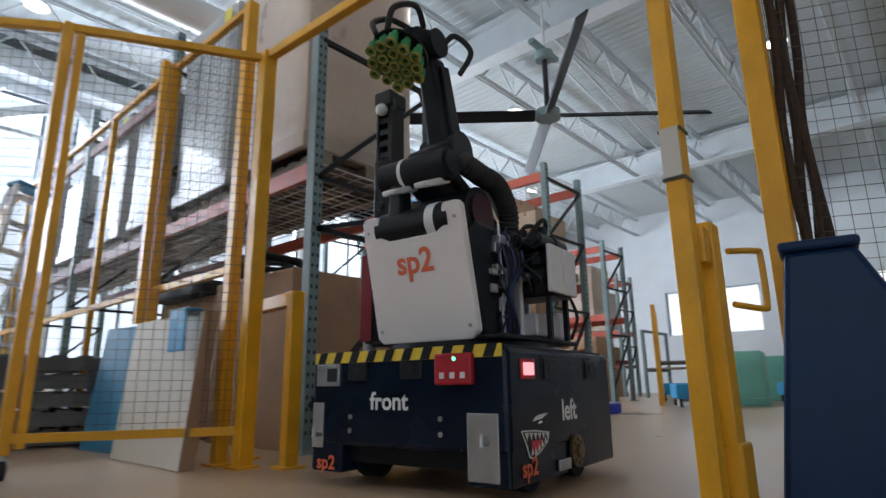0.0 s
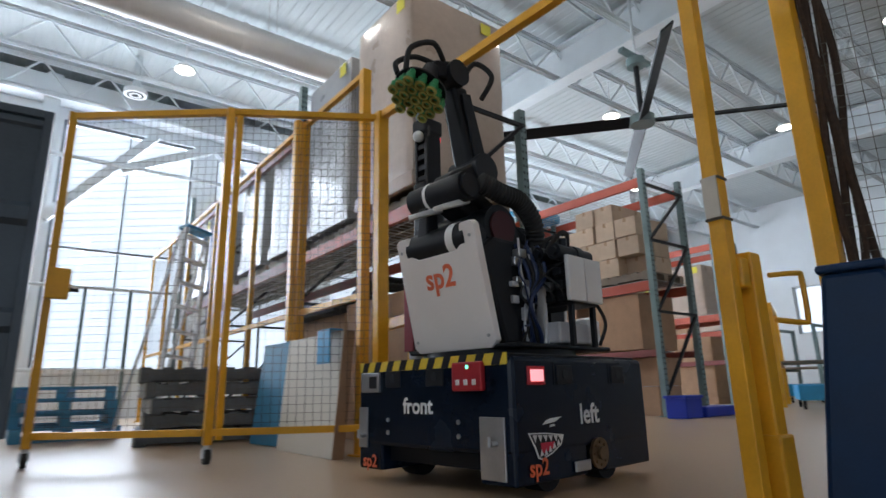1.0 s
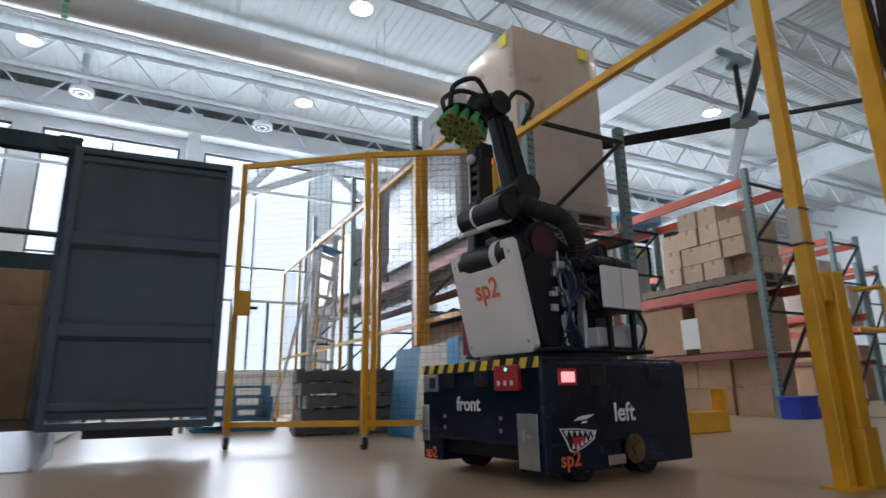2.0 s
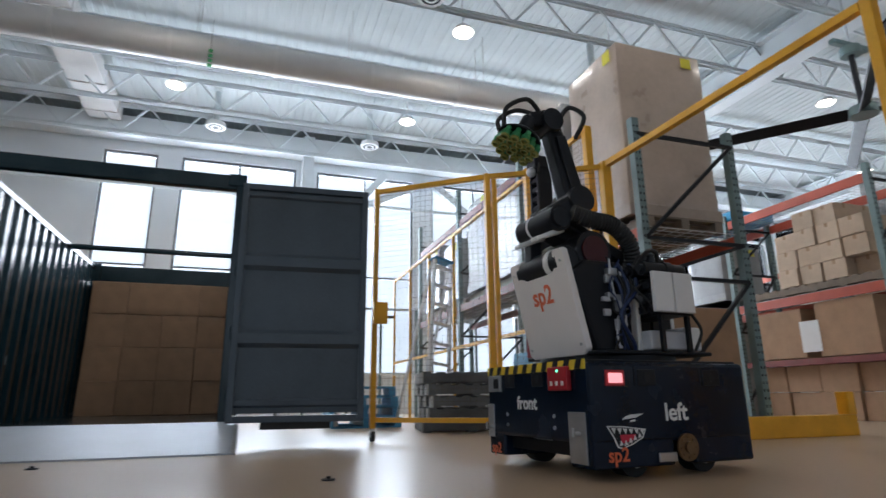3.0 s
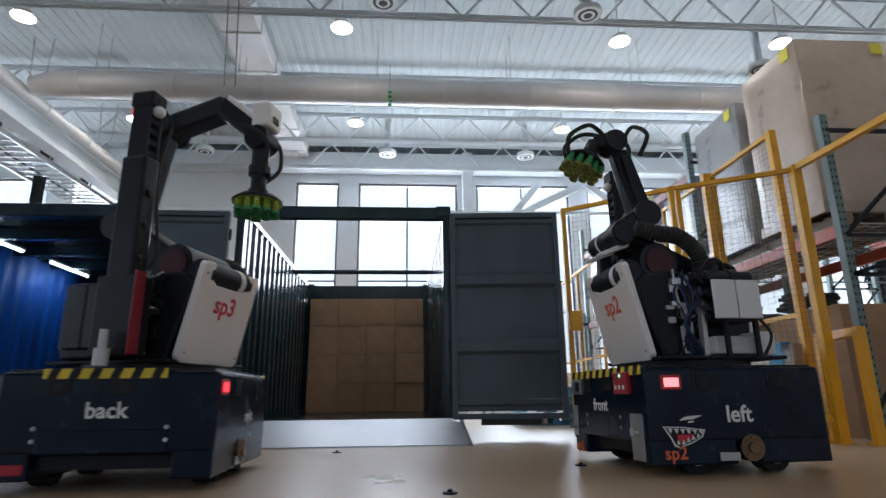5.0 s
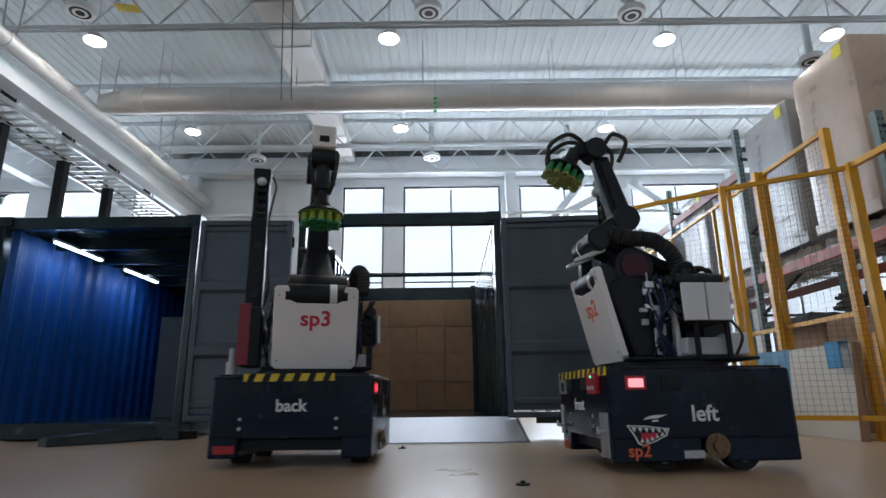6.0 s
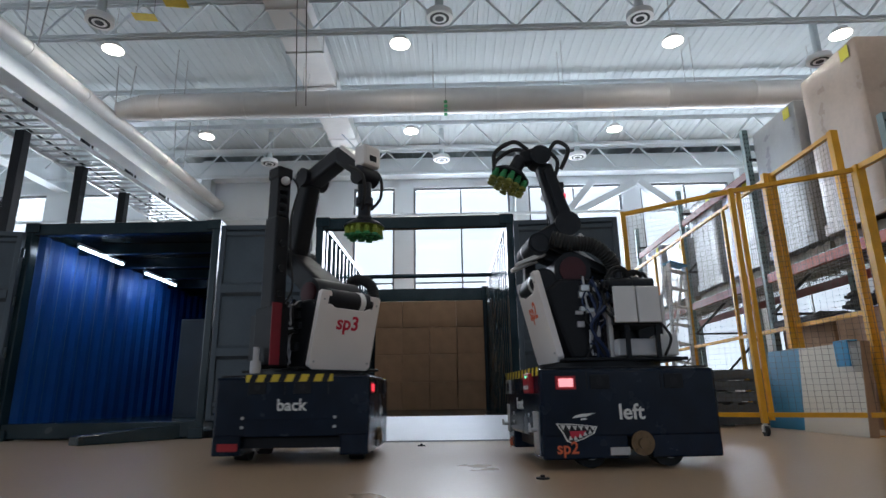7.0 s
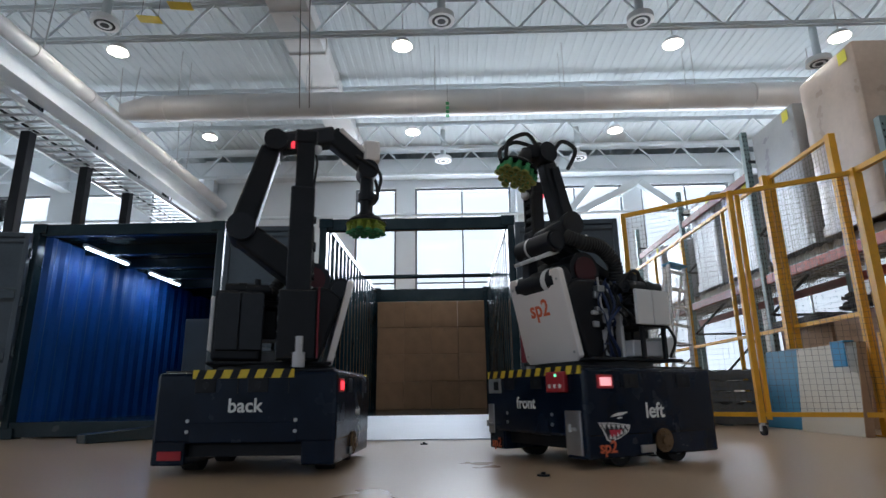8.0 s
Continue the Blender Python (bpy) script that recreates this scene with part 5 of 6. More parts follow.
def gripper(tur, c, normal, y, plate_r=0.15, cup=None, rim=None):
    """A round suction tool: plate, cups with green rims. c: (forward, up) of the plate's middle."""
    n = Vector((normal[0], 0, normal[1])).normalized()
    m = Matrix.Translation((c[0], y, c[1])) @ axis_turn(n)
    bm = bmesh.new()
    cyl(bm, (0, 0, -0.045), (0, 0, -0.012), plate_r * 0.7, plate_r * 0.95, seg=28)
    cyl(bm, (0, 0, -0.012), (0, 0, 0.0), plate_r * 0.95, seg=28)
    part("tool_plate", bm, M_BLACK, tur, "black suction tool plate", m, smooth=True)
    me_body = lathe("suction_cup", ((0.016, -0.004), (0.016, 0.02), (0.019, 0.021), (0.025, 0.027), (0.019, 0.034), (0.025, 0.041), (0.019, 0.048), (0.025, 0.055), (0.019, 0.062), (0.008, 0.063), (0.008, 0.03)), cup)
    me_rim = lathe("cup_rim", ((0.015, 0.064), (0.0165, 0.08), (0.028, 0.08), (0.0295, 0.068), (0.021, 0.06)), rim)
    s = 0.0635
    lengths = random.Random(6)
    for i in range(-2, 3):
        for j in range(-2, 3):
            if abs(i + j) <= 2:
                o = Matrix.Translation((s * (i + j / 2), s * j * 0.866, lengths.uniform(-0.008, 0.008)))
                piece("suction_cup", me_body, tur, m @ o)
                piece("cup_rim", me_rim, tur, m @ o)
    return m


LIFTED = []


def turret(robot, tag, tag_mat, pose_kind):
    yo = 0.0
    bm = bmesh.new()
    cyl(bm, (0, 0, BZ1 + 0.012), (0, 0, BZ1 + 0.05), 0.4, seg=48)
    tur = part("turntable", bm, M_BLACK, robot, "black turntable", smooth=True)
    bm = bmesh.new()
    box(bm, -0.44, 0.34, -0.36, 0.41, BZ1 + 0.05, BZ1 + 0.072, 0.008)
    part("turret_plate", bm, M_BLACK, tur)
    # black central body leaning forward
    bm = bmesh.new()
    prism(bm, [(0.03, 0.64), (0.26, 0.64), (0.41, 1.09), (0.31, 1.17), (0.06, 1.17), (0.03, 0.98)], "y", yo - 0.27, yo + 0.27, 0.025)
    part("turret_body", bm, M_BLACK, tur)
    # leaning white cover with a notch at the top
    bm = bmesh.new()
    w, h = 0.29, 0.605
    out = [(-w + 0.03, 0.0), (w - 0.03, 0.0), (w, 0.03), (w, h - 0.02), (w - 0.02, h), (w - 0.09, h), (w - 0.1, h - 0.02), (w - 0.11, h - 0.1), (w - 0.15, h - 0.125),
           (-w + 0.15, h - 0.125), (-w + 0.11, h - 0.1), (-w + 0.1, h - 0.02), (-w + 0.09, h), (-w + 0.02, h), (-w, h - 0.02), (-w, 0.03)]
    prism(bm, out, "x", -0.022, 0.022, 0.006)
    cover = part("front_cover", bm, M_PANEL, tur, "off-white leaning front cover", pose(0.33, yo, 0.632, 0, 13, 0))
    lean = Vector((math.cos(radians(13)), 0, -math.sin(radians(13))))
    c0 = pose(0.33, yo, 0.632, 0, 13, 0) @ Vector((0.0235, 0.0, 0.365))
    lettering(tag, 0.155, tag_mat, tur, c0, lean, "lettering", "lettering on the front cover", 0.022)
    for u in (-w + 0.035, w - 0.035):
        for z in (0.06, h - 0.07):
            bm = bmesh.new()
            cyl(bm, (0.02, u, z), (0.027, u, z), 0.008, seg=10)
            part("screw", bm, M_STEEL, tur, m=pose(0.33, yo, 0.632, 0, 13, 0))
    # shoulder drum in the notch
    bm = bmesh.new()
    drum(bm, 0.395, 1.165, yo - 0.215, yo + 0.215, 0.085)
    part("shoulder_drum", bm, M_BLACK, tur, smooth=True)
    bm = bmesh.new()
    drum(bm, 0.395, 1.165, yo - 0.235, yo - 0.215, 0.065)
    part("drum_cap", bm, M_GREYARM, tur, smooth=True)
    bm = bmesh.new()
    drum(bm, 0.395, 1.165, yo + 0.215, yo + 0.235, 0.065)
    part("drum_cap", bm, M_GREYARM, tur, smooth=True)
    bm = bmesh.new()
    drum(bm, 0.395, 1.165, yo + 0.09, yo + 0.14, 0.087)
    part("drum_band", bm, M_WHITE, tur, "pale band on the drum", smooth=True)
    bm = bmesh.new()
    drum(bm, 0.2, 1.235, yo - 0.2, yo + 0.22, 0.125)
    part("shoulder_joint", bm, M_GREYARM, tur, smooth=True)
    bm = bmesh.new()
    drum(bm, 0.2, 1.235, yo + 0.22, yo + 0.235, 0.09)
    part("joint_cap", bm, M_DARKRED, tur, "dark red joint cap", smooth=True)
    bm = bmesh.new()
    drum(bm, 0.2, 1.235, yo - 0.215, yo - 0.2, 0.09)
    part("joint_cap", bm, M_DARKRED, tur, "dark red joint cap", smooth=True)
    # electronics behind the body: a black valve cabinet over a pale battery, white covers
    bm = bmesh.new()
    box(bm, -0.42, -0.12, yo - 0.3, yo + 0.14, 0.66, 1.12, 0.015)
    part("electronics_frame", bm, M_BLACK, tur)
    bm = bmesh.new()
    box(bm, -0.25, -0.03, yo + 0.15, yo + 0.475, 0.84, 1.06, 0.01)
    part("valve_cabinet", bm, M_BLACK, tur)
    for x, y in ((-0.24, 0.17), (-0.24, 0.44), (-0.05, 0.44)):
        bm = bmesh.new()
        box(bm, x - 0.012, x + 0.012, yo + y - 0.012, yo + y + 0.012, 0.64, 0.845)
        part("cabinet_leg", bm, M_BLACK, tur)
    for x0, x1 in ((-0.25, -0.108), (-0.1, 0.04)):
        bm = bmesh.new()
        box(bm, x0, x1, yo + 0.48, yo + 0.505, 0.85, 1.075, 0.006)
        part("side_cover", bm, M_WHITE, tur, "white side cover")
        bm = bmesh.new()
        box(bm, x0 - 0.15, x1 - 0.15, yo - 0.335, yo - 0.3, 0.72, 1.1, 0.006)
        part("side_cover", bm, M_GREYARM, tur, "dark grey side cover")
    bm = bmesh.new()
    box(bm, -0.26, -0.0, yo + 0.2, yo + 0.4, 0.655, 0.76, 0.012)
    part("battery_box", bm, M_CABLEGREY, tur, "pale grey battery box")
    bm = bmesh.new()
    box(bm, -0.4, -0.28, yo + 0.22, yo + 0.38, 0.655, 0.79, 0.012)
    part("power_unit", bm, M_WHITE, tur, "white power unit")
    bm = bmesh.new()
    box(bm, -0.005, 0.025, yo + 0.275, yo + 0.33, 0.65, 1.09, 0.008)
    part("cable_conduit", bm, M_DUCT, tur, "pale grey upright cable conduit")
    for y0 in (yo - 0.28, yo + 0.02):
        bm = bmesh.new()
        box(bm, -0.445, -0.42, y0, y0 + (0.25 if y0 < 0 else 0.12), 0.72, 1.08, 0.006)
        part("rear_cover", bm, M_WHITE, tur, "white rear cover")
    # valves, gauges and plugs on the cabinet's front and outer faces
    r7 = random.Random(31)
    for k in range(4):
        for j in range(3):
            bm = bmesh.new()
            yy, zz = yo + 0.19 + 0.075 * k, 0.875 + 0.065 * j
            if (k + j) % 3 == 0:
                cyl(bm, (-0.03, yy, zz), (0.0, yy, zz), 0.024, seg=14)
                cyl(bm, (0.0, yy, zz), (0.012, yy, zz), 0.014, seg=12)
            else:
                box(bm, -0.03, 0.004 + r7.uniform(0, 0.02), yy - 0.026, yy + 0.026, zz - 0.02, zz + 0.02, 0.004)
            part("valve", bm, (M_GREYARM, M_BLACK, M_STEEL, M_BLACK, M_BLACK)[(k * 3 + j) % 5], tur, smooth=(k + j) % 3 == 0)
    for k in range(6):
        bm = bmesh.new()
        y0, y1 = yo + r7.uniform(0.18, 0.44), yo + r7.uniform(0.18, 0.44)
        tube(bm, [(-0.02, y0, 1.05), (0.04, (y0 + y1) / 2, 0.99), (0.035, y1, 0.92), (-0.01, y1, 0.86)], 0.007, 8, 6)
        part("air_line", bm, M_CABLEGREY if k == 2 else M_RUBBER, tur, smooth=True)
    # pneumatics on top
    for k in range(6):
        bm = bmesh.new()
        yy = yo + 0.43 - k * 0.105
        dx = 0.14 if k < 3 else 0.0
        z = 1.1 if k < 3 else 1.165
        cyl(bm, (-0.38 + dx, yy, z), (-0.09 + dx, yy, z), 0.04, seg=16)
        cyl(bm, (-0.29 + dx, yy, z), (-0.24 + dx, yy, z), 0.049, seg=16)
        cyl(bm, (-0.09 + dx, yy, z), (-0.07 + dx, yy, z), 0.025, seg=12)
        cyl(bm, (-0.17 + dx, yy, z + 0.035), (-0.17 + dx, yy, z + 0.075), 0.022, seg=12)
        part("air_cylinder", bm, M_BLACK if k % 2 else M_GREYARM, tur, smooth=True)
    for k in range(5):
        bm = bmesh.new()
        x0, y0 = -0.22 + 0.05 * k, yo + r7.uniform(0.2, 0.42)
        tube(bm, [(x0 - 0.08, y0, 1.13), (x0 - 0.04, y0 + 0.03, 1.2), (x0 + 0.04, y0 + r7.uniform(-0.06, 0.06), 1.19), (x0 + 0.08, y0 - 0.02, 1.1)], 0.012, 8, 6)
        part("air_line", bm, M_RUBBER, tur, smooth=True)
    # cables and hoses
    for k in range(5):
        bm = bmesh.new()
        yy = yo + 0.27 + 0.012 * k
        tube(bm, [(0.16 - 0.03 * k, yy, 1.15), (0.1 - 0.02 * k, yy + 0.03, 1.0), (0.08 + 0.015 * k, yy + 0.02, 0.85), (0.13 - 0.02 * k, yy, 0.7), (0.03, yy - 0.02, 0.65)], 0.011, 8, 6)
        part("cable", bm, M_CABLEBLUE if k % 2 == 0 else M_RUBBER, tur, smooth=True)
    for k in range(4):
        bm = bmesh.new()
        yy = yo - 0.28 - 0.015 * k
        tube(bm, [(0.2 - 0.03 * k, yy, 1.16), (0.08, yy - 0.05, 1.08 - 0.05 * k), (0.16 + 0.03 * k, yy - 0.03, 0.92), (0.02, yy - 0.04, 0.83), (0.05, yy, 0.68)], 0.01, 8, 6)
        part("cable", bm, M_CABLEGREY if k % 2 == 0 else M_RUBBER, tur, smooth=True)
    bm = bmesh.new()
    tube(bm, [(-0.25, yo + 0.46, 0.86), (-0.31, yo + 0.47, 0.76), (-0.27, yo + 0.45, 0.65)], 0.009, 8, 6)
    part("cable", bm, M_RUBBER, tur, smooth=True)
    # small connectors, clips and looped leads on both flanks
    r6 = random.Random(21)
    for k in range(26):
        sy = 1 if k % 2 else -1
        x, z = r6.uniform(0.05, 0.2), r6.uniform(0.72, 1.14)
        bm = bmesh.new()
        s1, s2 = r6.uniform(0.012, 0.03), r6.uniform(0.012, 0.035)
        y0, y1 = sorted((yo + sy * 0.262, yo + sy * (0.285 + r6.uniform(0, 0.03))))
        box(bm, x - s1, x + s1, y0, y1, z - s2, z + s2, 0.004)
        part("connector", bm, (M_BLACK, M_STEEL, M_GREYARM, M_CABLEGREY)[k % 4], tur)
    for k in range(14):
        sy = 1 if k < 6 else -1
        yy = yo + sy * (0.28 + 0.004 * k)
        pts = [(r6.uniform(0.0, 0.18), yy, 1.15 - 0.115 * i + r6.uniform(-0.05, 0.05)) for i in range(5)]
        bm = bmesh.new()
        tube(bm, pts, r6.uniform(0.004, 0.008), 6, 6)
        part("lead", bm, (M_CABLEGREY, M_RUBBER, M_CABLEBLUE)[k % 3], tur, smooth=True)
    # camera mast on the right with a red foot, drawn out further on the robot with the raised arm
    mz = -0.1 if pose_kind == "tucked" else 0.045
    bm = bmesh.new()
    box(bm, -0.02, 0.224, yo - 0.52, yo - 0.38, 0.65, 1.1, 0.012)
    part("mast_foot", bm, M_BLACK, tur)
    bm = bmesh.new()
    box(bm, 0.226, 0.236, yo - 0.535, yo - 0.455, 0.66, 1.12, 0.003)
    part("mast_cover", bm, M_MASTRED, tur, "red mast foot cover")
    bm = bmesh.new()
    box(bm, 0.02, 0.18, yo - 0.51, yo - 0.39, 1.08, 1.78 + mz, 0.016)
    part("mast", bm, M_BLACK, tur, "black camera mast")
    for y0 in (yo - 0.505, yo - 0.415):
        bm = bmesh.new()
        box(bm, 0.045, 0.165, y0, y0 + 0.022, 1.77 + mz, 2.12 + mz, 0.004)
        part("mast_rail", bm, M_BLACK, tur)
    for k in range(5):
        bm = bmesh.new()
        box(bm, 0.05, 0.16, yo - 0.484, yo - 0.414, 1.79 + mz + 0.07 * k, 1.825 + mz + 0.07 * k, 0.004)
        part("mast_rung", bm, M_BLACK, tur)
    bm = bmesh.new()
    box(bm, 0.03, 0.18, yo - 0.515, yo - 0.385, 2.1 + mz, 2.2 + mz, 0.014)
    part("mast_head", bm, M_BLACK, tur)
    for k in range(3):
        bm = bmesh.new()
        cyl(bm, (0.178, yo - 0.45, 1.2 + 0.2 * k), (0.196, yo - 0.45, 1.2 + 0.2 * k), 0.026, seg=14)
        part("mast_camera", bm, M_GREYARM, tur, smooth=True)
    bm = bmesh.new()
    tube(bm, [(0.16, yo - 0.37, 2.13 + mz), (0.19, yo - 0.34, 2.04 + mz), (0.18, yo - 0.36, 1.95), (0.17, yo - 0.38, 1.8), (0.18, yo - 0.37, 1.5), (0.19, yo - 0.35, 1.25), (0.12, yo - 0.38, 1.12)], 0.008, 8, 6)
    part("cable", bm, M_RUBBER, tur, smooth=True)
    bm = bmesh.new()
    bmesh.ops.create_uvsphere(bm, u_segments=16, v_segments=10, radius=0.036, matrix=Matrix.Translation((0.18, yo - 0.45, 2.08 + mz)))
    part("mast_dome", bm, M_WHITE, tur, "white camera dome", smooth=True)
    bm = bmesh.new()
    box(bm, 0.005, 0.028, yo - 0.47, yo - 0.43, 2.08 + mz, 2.12 + mz, 0.006)
    part("mast_lamp", bm, M_REDGLOW, tur, "lit red mast lamp")
    bm = bmesh.new()
    cyl(bm, (0.12, yo - 0.57, 0.6), (0.12, yo - 0.57, 0.69), 0.038, seg=16)
    cyl(bm, (0.12, yo - 0.57, 0.69), (0.12, yo - 0.57, 0.79), 0.022, seg=16)
    part("filter_bottle", bm, M_CABLEGREY, tur, "pale grey filter bottle", smooth=True)
    if pose_kind == "tucked":
        # folded arm: lower link forward to the elbow, upper link rising to the wrist
        for yy in (yo - 0.12, yo + 0.12):
            bm = bmesh.new()
            limb(bm, (-0.12, 1.22), (0.38, 1.46), yy, 0.05, 0.05, 0.07, 0.06, 0.012)
            part("lower_link", bm, M_GREYARM, tur)
            bm = bmesh.new()
            limb(bm, (-0.16, 1.27), (0.12, 1.5), yy + 0.03, 0.03, 0.03, 0.035, 0.035, 0.008)
            part("link_rod", bm, M_WHITE, tur, "pale link rod")
        bm = bmesh.new()
        limb(bm, (-0.1, 1.22), (0.36, 1.42), yo, 0.16, 0.15, 0.13, 0.14)
        part("lower_link", bm, M_BLACK, tur)
        bm = bmesh.new()
        drum(bm, 0.41, 1.425, yo - 0.2, yo + 0.2, 0.076)
        part("elbow_joint", bm, M_BLACK, tur, smooth=True)
        bm = bmesh.new()
        drum(bm, 0.41, 1.425, yo + 0.2, yo + 0.215, 0.06)
        part("joint_cap", bm, M_GREYARM, tur, smooth=True)
        for yy in (yo - 0.06, yo + 0.13):
            bm = bmesh.new()
            limb(bm, (0.56, 1.29), (0.36, 1.37), yy, 0.07, 0.06, 0.025, 0.035, 0.008)
            part("elbow_fin", bm, M_WHITE, tur, "pale grey elbow fin")
        bm = bmesh.new()
        limb(bm, (0.42, 1.2), (0.42, 1.42), yo - 0.1, 0.09, 0.07, 0.09, 0.07, 0.012)
        part("elbow_stay", bm, M_BLACK, tur)
        bm = bmesh.new()
        drum(bm, 0.41, 1.425, yo - 0.07, yo - 0.05, 0.0775)
        part("joint_band", bm, M_WHITE, tur, smooth=True)
        bm = bmesh.new()
        limb(bm, (0.37, 1.46), (0.18, 1.58), yo, 0.17, 0.19, 0.16, 0.15, 0.03)
        part("forearm_root", bm, M_GREYARM, tur)
        bm = bmesh.new()
        drum(bm, 0.17, 1.6, yo - 0.11, yo + 0.11, 0.09)
        part("forearm_joint", bm, M_GREYARM, tur, smooth=True)
        bm = bmesh.new()
        limb(bm, (0.17, 1.6), (0.3, 2.07), yo, 0.145, 0.11, 0.145, 0.115, 0.025)
        part("forearm", bm, M_BLACK, tur)
        bm = bmesh.new()
        limb(bm, (0.17, 1.63), (0.28, 2.02), yo + 0.072, 0.02, 0.02, 0.09, 0.07, 0.006)
        part("forearm_plate", bm, M_GREYARM, tur)
        bm = bmesh.new()
        drum(bm, 0.33, 2.13, yo - 0.085, yo + 0.085, 0.075)
        part("wrist_joint", bm, M_GREYARM, tur, smooth=True)
        bm = bmesh.new()
        limb(bm, (0.33, 2.15), (0.47, 2.12), yo, 0.12, 0.11, 0.12, 0.1, 0.025)
        part("wrist_block", bm, M_BLACK, tur)
        bm = bmesh.new()
        cyl(bm, (0.46, yo, 2.13), (0.535, yo, 2.0), 0.05, seg=20)
        part("tool_neck", bm, M_GREYARM, tur, smooth=True)
        gripper(tur, (0.55, 1.975), (0.42, -0.9), yo, 0.15, M_CUPGREEN, M_CUPRIM)
        for pts in ([(0.28, 0.06, 2.13), (0.22, 0.1, 2.22), (0.15, 0.16, 2.14), (0.2, 0.12, 2.0)], [(0.42, 0.05, 2.18), (0.53, 0.09, 2.22), (0.66, 0.06, 2.15), (0.67, 0.03, 2.04)],
                    [(0.35, -0.04, 2.2), (0.28, -0.08, 2.26), (0.16, -0.1, 2.16), (0.2, -0.06, 2.0)], [(0.4, -0.03, 2.2), (0.5, -0.1, 2.24), (0.63, -0.1, 2.15), (0.66, -0.05, 2.05)]):
            bm = bmesh.new()
            tube(bm, [(a, yo + b, c) for a, b, c in pts], 0.015, 10, 8)
            part("wrist_hose", bm, M_RUBBER, tur, smooth=True)
        bm = bmesh.new()
        tube(bm, [(-0.1, yo + 0.2, 1.16), (-0.06, yo + 0.23, 1.3), (0.06, yo + 0.24, 1.4), (0.2, yo + 0.23, 1.42), (0.33, yo + 0.2, 1.46)], 0.052, 14, 14, 0.07)
        part("ribbed_hose", bm, M_RUBBER, tur, "black ribbed air hose", smooth=True)
        bm = bmesh.new()
        tube(bm, [(0.36, yo - 0.14, 1.5), (0.2, yo - 0.16, 1.52), (0.1, yo - 0.13, 1.62), (0.17, yo - 0.1, 1.8), (0.25, yo - 0.1, 1.95)], 0.02, 10, 8)
        part("arm_hose", bm, M_RUBBER, tur, smooth=True)
    else:
        # raised arm: up behind the mast, over, and down to a level tool
        before = set(tur.children)
        bm = bmesh.new()
        limb(bm, (0.2, 1.24), (-0.3, 1.6), yo, 0.27, 0.2, 0.22, 0.19, 0.03)
        part("lower_link", bm, M_BLACK, tur)
        bm = bmesh.new()
        drum(bm, -0.31, 1.62, yo - 0.15, yo + 0.15, 0.1)
        part("elbow_joint", bm, M_GREYARM, tur, smooth=True)
        bm = bmesh.new()
        limb(bm, (-0.31, 1.64), (-0.14, 2.3), yo, 0.19, 0.15, 0.18, 0.15, 0.03)
        part("upper_link", bm, M_BLACK, tur)
        bm = bmesh.new()
        drum(bm, -0.11, 2.34, yo - 0.12, yo + 0.12, 0.085)
        part("elbow_joint", bm, M_BLACK, tur, smooth=True)
        bm = bmesh.new()
        limb(bm, (-0.1, 2.34), (0.34, 2.46), yo, 0.16, 0.15, 0.15, 0.15, 0.03)
        part("forearm", bm, M_GREYARM, tur)
        bm = bmesh.new()
        limb(bm, (0.3, 2.47), (0.6, 2.22), yo, 0.15, 0.13, 0.16, 0.13, 0.03)
        part("forearm", bm, M_BLACK, tur)
        bm = bmesh.new()
        limb(bm, (0.37, 2.5), (0.63, 2.28), yo, 0.17, 0.15, 0.035, 0.035, 0.01)
        part("forearm_cover", bm, M_PANEL, tur, "white forearm cover")
        bm = bmesh.new()
        box(bm, 0.56, 0.69, yo - 0.085, yo + 0.085, 2.25, 2.43, 0.02)
        part("head_cover", bm, M_PANEL, tur, "white arm head cover")
        bm = bmesh.new()
        box(bm, 0.689, 0.697, yo - 0.035, yo + 0.035, 2.29, 2.34, 0.004)
        part("head_window", bm, M_BLACK, tur)
        bm = bmesh.new()
        drum(bm, 0.6, 2.18, yo - 0.085, yo + 0.085, 0.08)
        part("wrist_joint", bm, M_BLACK, tur, smooth=True)
        bm = bmesh.new()
        cyl(bm, (0.6, yo, 1.99), (0.6, yo, 2.12), 0.055, seg=20)
        cyl(bm, (0.6, yo, 1.93), (0.6, yo, 1.99), 0.07, seg=20)
        cyl(bm, (0.6, yo, 1.83), (0.6, yo, 1.93), 0.05, seg=20)
        cyl(bm, (0.6, yo, 1.77), (0.6, yo, 1.83), 0.09, 0.06, seg=20)
        part("tool_neck", bm, M_GREYARM, tur, smooth=True)
        gripper(tur, (0.6, 1.74), (0.0, -1.0), yo, 0.165, M_CUPLIME, M_CUPGREEN)
        bm = bmesh.new()
        cyl(bm, (0.6, yo, 1.735), (0.6, yo, 1.77), 0.155, 0.12, seg=28)
        part("tool_shroud", bm, M_CUPLIME, tur, "lime green tool shroud", smooth=True)
        for pts in ([(0.5, 0.08, 2.3), (0.66, 0.1, 2.2), (0.7, 0.08, 2.0), (0.62, 0.05, 1.9)], [(0.5, -0.08, 2.28), (0.68, -0.1, 2.15), (0.68, -0.07, 2.0), (0.62, -0.05, 1.88)]):
            bm = bmesh.new()
            tube(bm, [(a, yo + b, c) for a, b, c in pts], 0.013, 10, 8)
            part("wrist_hose", bm, M_RUBBER, tur, smooth=True)
        bm = bmesh.new()
        tube(bm, [(-0.1, yo + 0.2, 1.16), (-0.02, yo + 0.27, 1.3), (0.16, yo + 0.3, 1.42), (0.3, yo + 0.34, 1.36), (0.36, yo + 0.33, 1.2)], 0.045, 14, 14, 0.07)
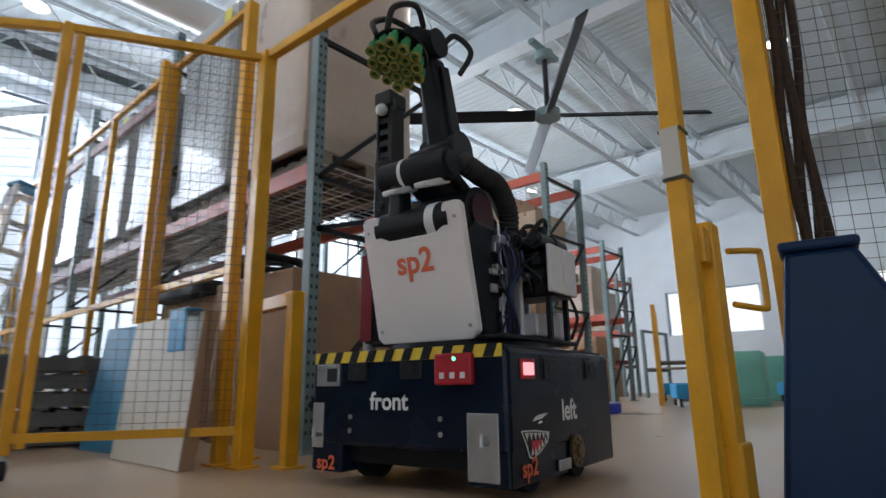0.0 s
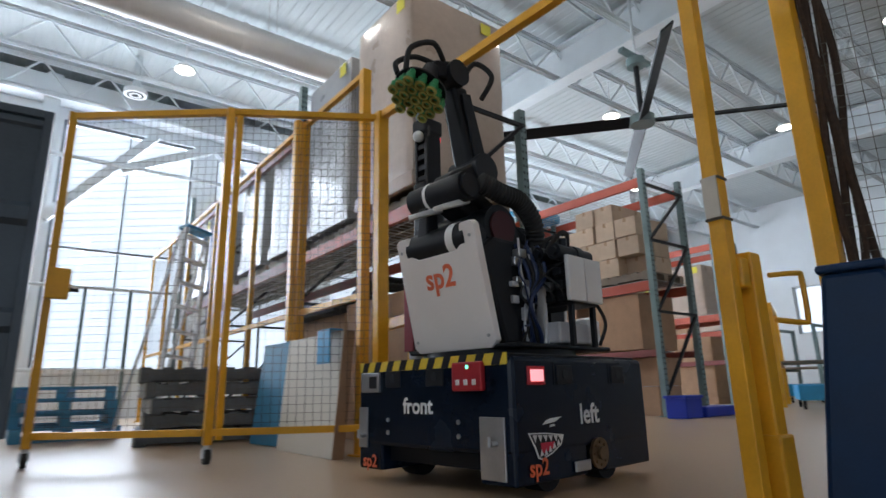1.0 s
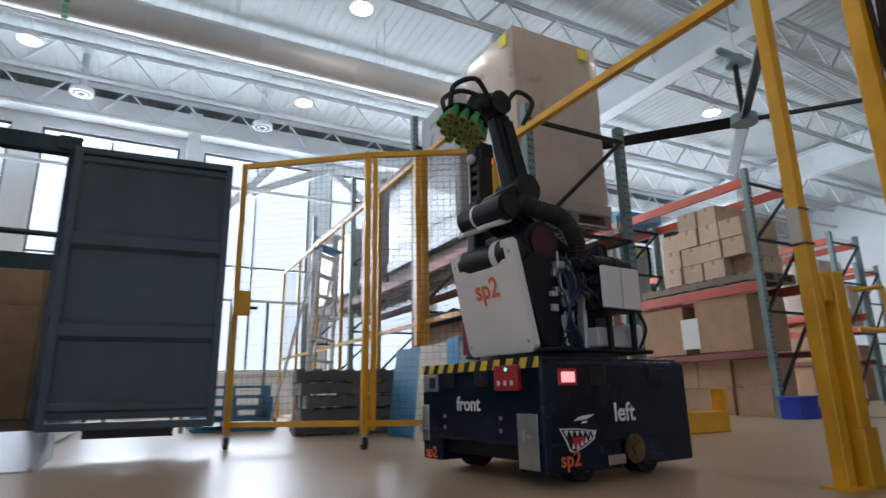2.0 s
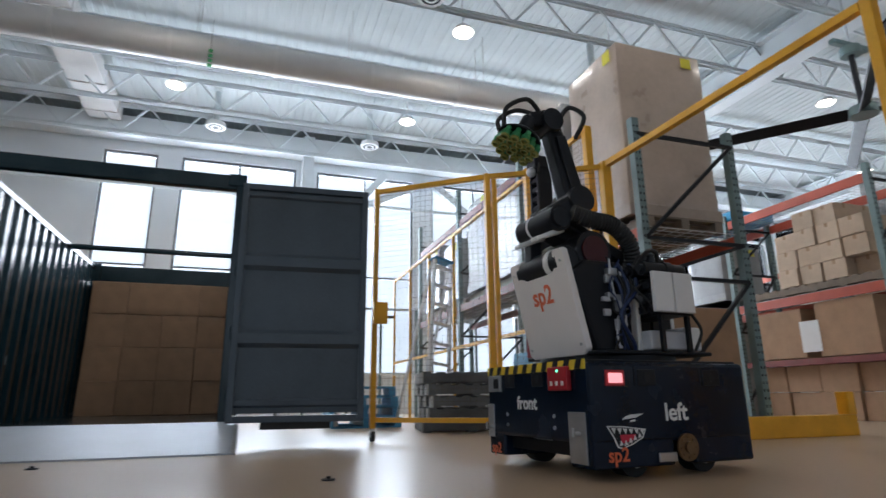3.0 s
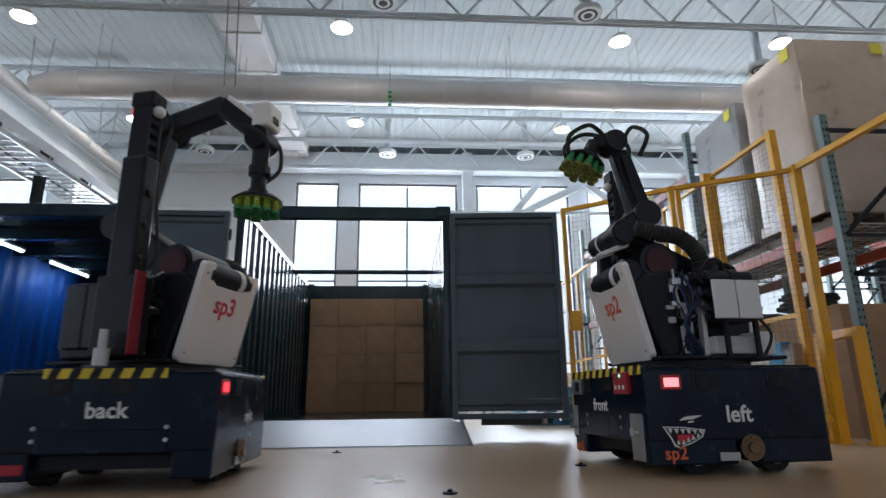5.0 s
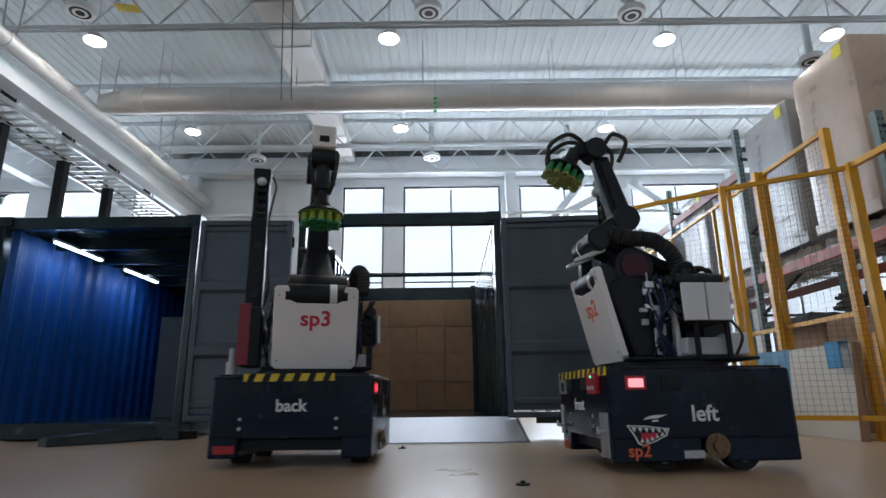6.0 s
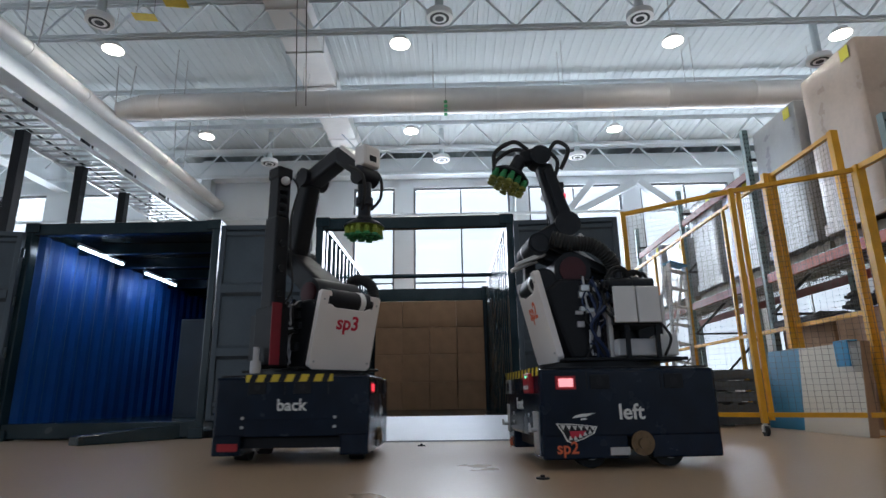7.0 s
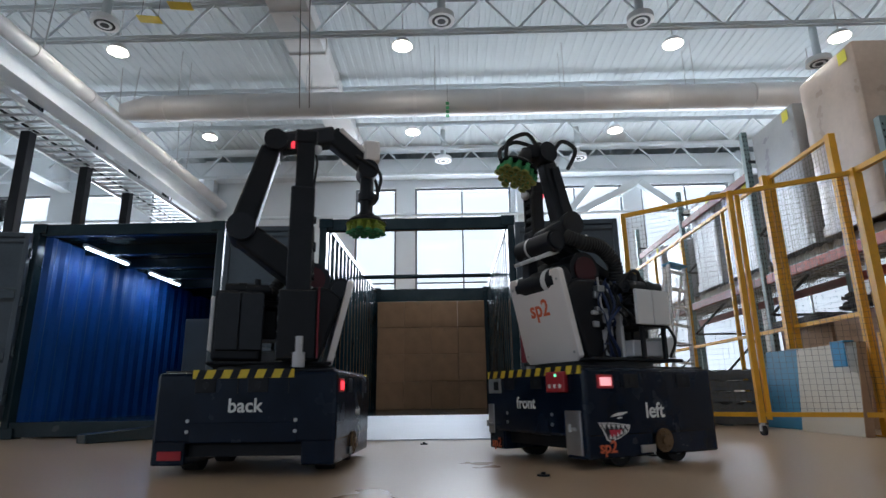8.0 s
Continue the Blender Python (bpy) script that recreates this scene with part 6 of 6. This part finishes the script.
        part("ribbed_hose", bm, M_RUBBER, tur, "black ribbed air hose", smooth=True)
        LIFTED.extend(o for o in tur.children if o not in before)
    return tur


def robot(name_label, tag, tag_mat, kind):
    r = thing("mobile_robot", pose(0, 0, 0), name_label, "robot", "mobile robots")
    chassis(r, tag)
    return r, turret(r, tag, tag_mat, kind)


M_MASTRED = material("deep_red_cover", (0.2, 0.006, 0.018), 0.4, 0, 0.15, 10)
M_DARKRED = material("dark_red_anodised", (0.05, 0.008, 0.012), 0.45, 0.3, 0.2, 10)
robot_a, turret_a = robot("blue-black wheeled picking robot, arm tucked, white front cover", "sp2", M_ORANGE, "tucked")
robot_b, turret_b = robot("blue-black wheeled picking robot, arm raised, white front cover", "sp3", M_CRIMSON, "raised")
turret_a.matrix_basis = pose(-0.01, 0, -0.018) @ Matrix.Diagonal((1.03, 1.0, 1.03, 1))
turret_b.scale = (0.97, 1.0, 0.955)


# ---- what moves ----
DRIVE_A = [(0.0, 3.76, -2.61, 186), (0.5, 3.495, -2.62, 186), (1.0, 3.25, -2.625, 186), (1.5, 3.0, -2.625, 186), (3.0, 2.235, -2.63, 185.2), (3.5, 2.01, -2.61, 185.6),
           (4.0, 1.76, -2.615, 185.4), (4.5, 1.495, -2.635, 185.1), (5.0, 1.255, -2.625, 184.8), (6.5, 0.44, -2.64, 183.4), (7.0, 0.206, -2.635, 185.2), (7.5, 0.158, -2.66, 188), (8.0, 0.169, -2.645, 208.4)]
DRIVE_B = [(0.0, -1.95, -2.98, 90), (3.0, -1.98, -2.98, 90), (4.0, -2.03, -2.97, 91), (4.5, -2.04, -2.92, 91.4), (5.0, -2.045, -2.74, 90.7), (5.2, -2.03, -2.62, 90), (6.5, -1.613, -2.056, 89.3),
           (7.0, -1.918, -2.163, 90.2), (7.5, -2.136, -2.491, 89.4), (8.0, -2.021, -2.864, 88.8)]
LIFT_B = [(0.0, -0.38), (3.0, -0.38), (3.9, -0.38), (4.0, -0.35), (4.1, -0.28), (4.2, -0.22), (4.3, -0.17), (4.5, -0.13), (5.0, -0.075), (5.2, -0.06), (6.3, 0.0), (8.0, 0.0)]
SWING_B = [(0.0, 170), (2.0, 160), (3.0, 148), (3.5, 112), (3.8, 84), (4.0, 62), (4.2, 32), (4.4, 5), (4.6, -7), (5.0, -16), (5.2, -26), (5.75, -60), (6.3, -86), (6.5, -87), (6.8, -60), (7.0, -40), (7.5, -6), (8.0, 18)]


def motions():
    walk(robot_a, [(t, pose(x, y, 0, 0, 0, a)) for t, x, y, a in DRIVE_A])
    walk(robot_b, [(t, pose(x, y, 0, 0, 0, a)) for t, x, y, a in DRIVE_B])
    for piece_of_arm in LIFTED:
        rest = piece_of_arm.matrix_basis.copy()
        walk(piece_of_arm, [(t, Matrix.Translation((0, 0, dz)) @ rest) for t, dz in LIFT_B])
    walk(turret_b, [(t, pose(0, 0, 0.0265, 0, 0, a - 90)) for t, a in SWING_B])


motions()
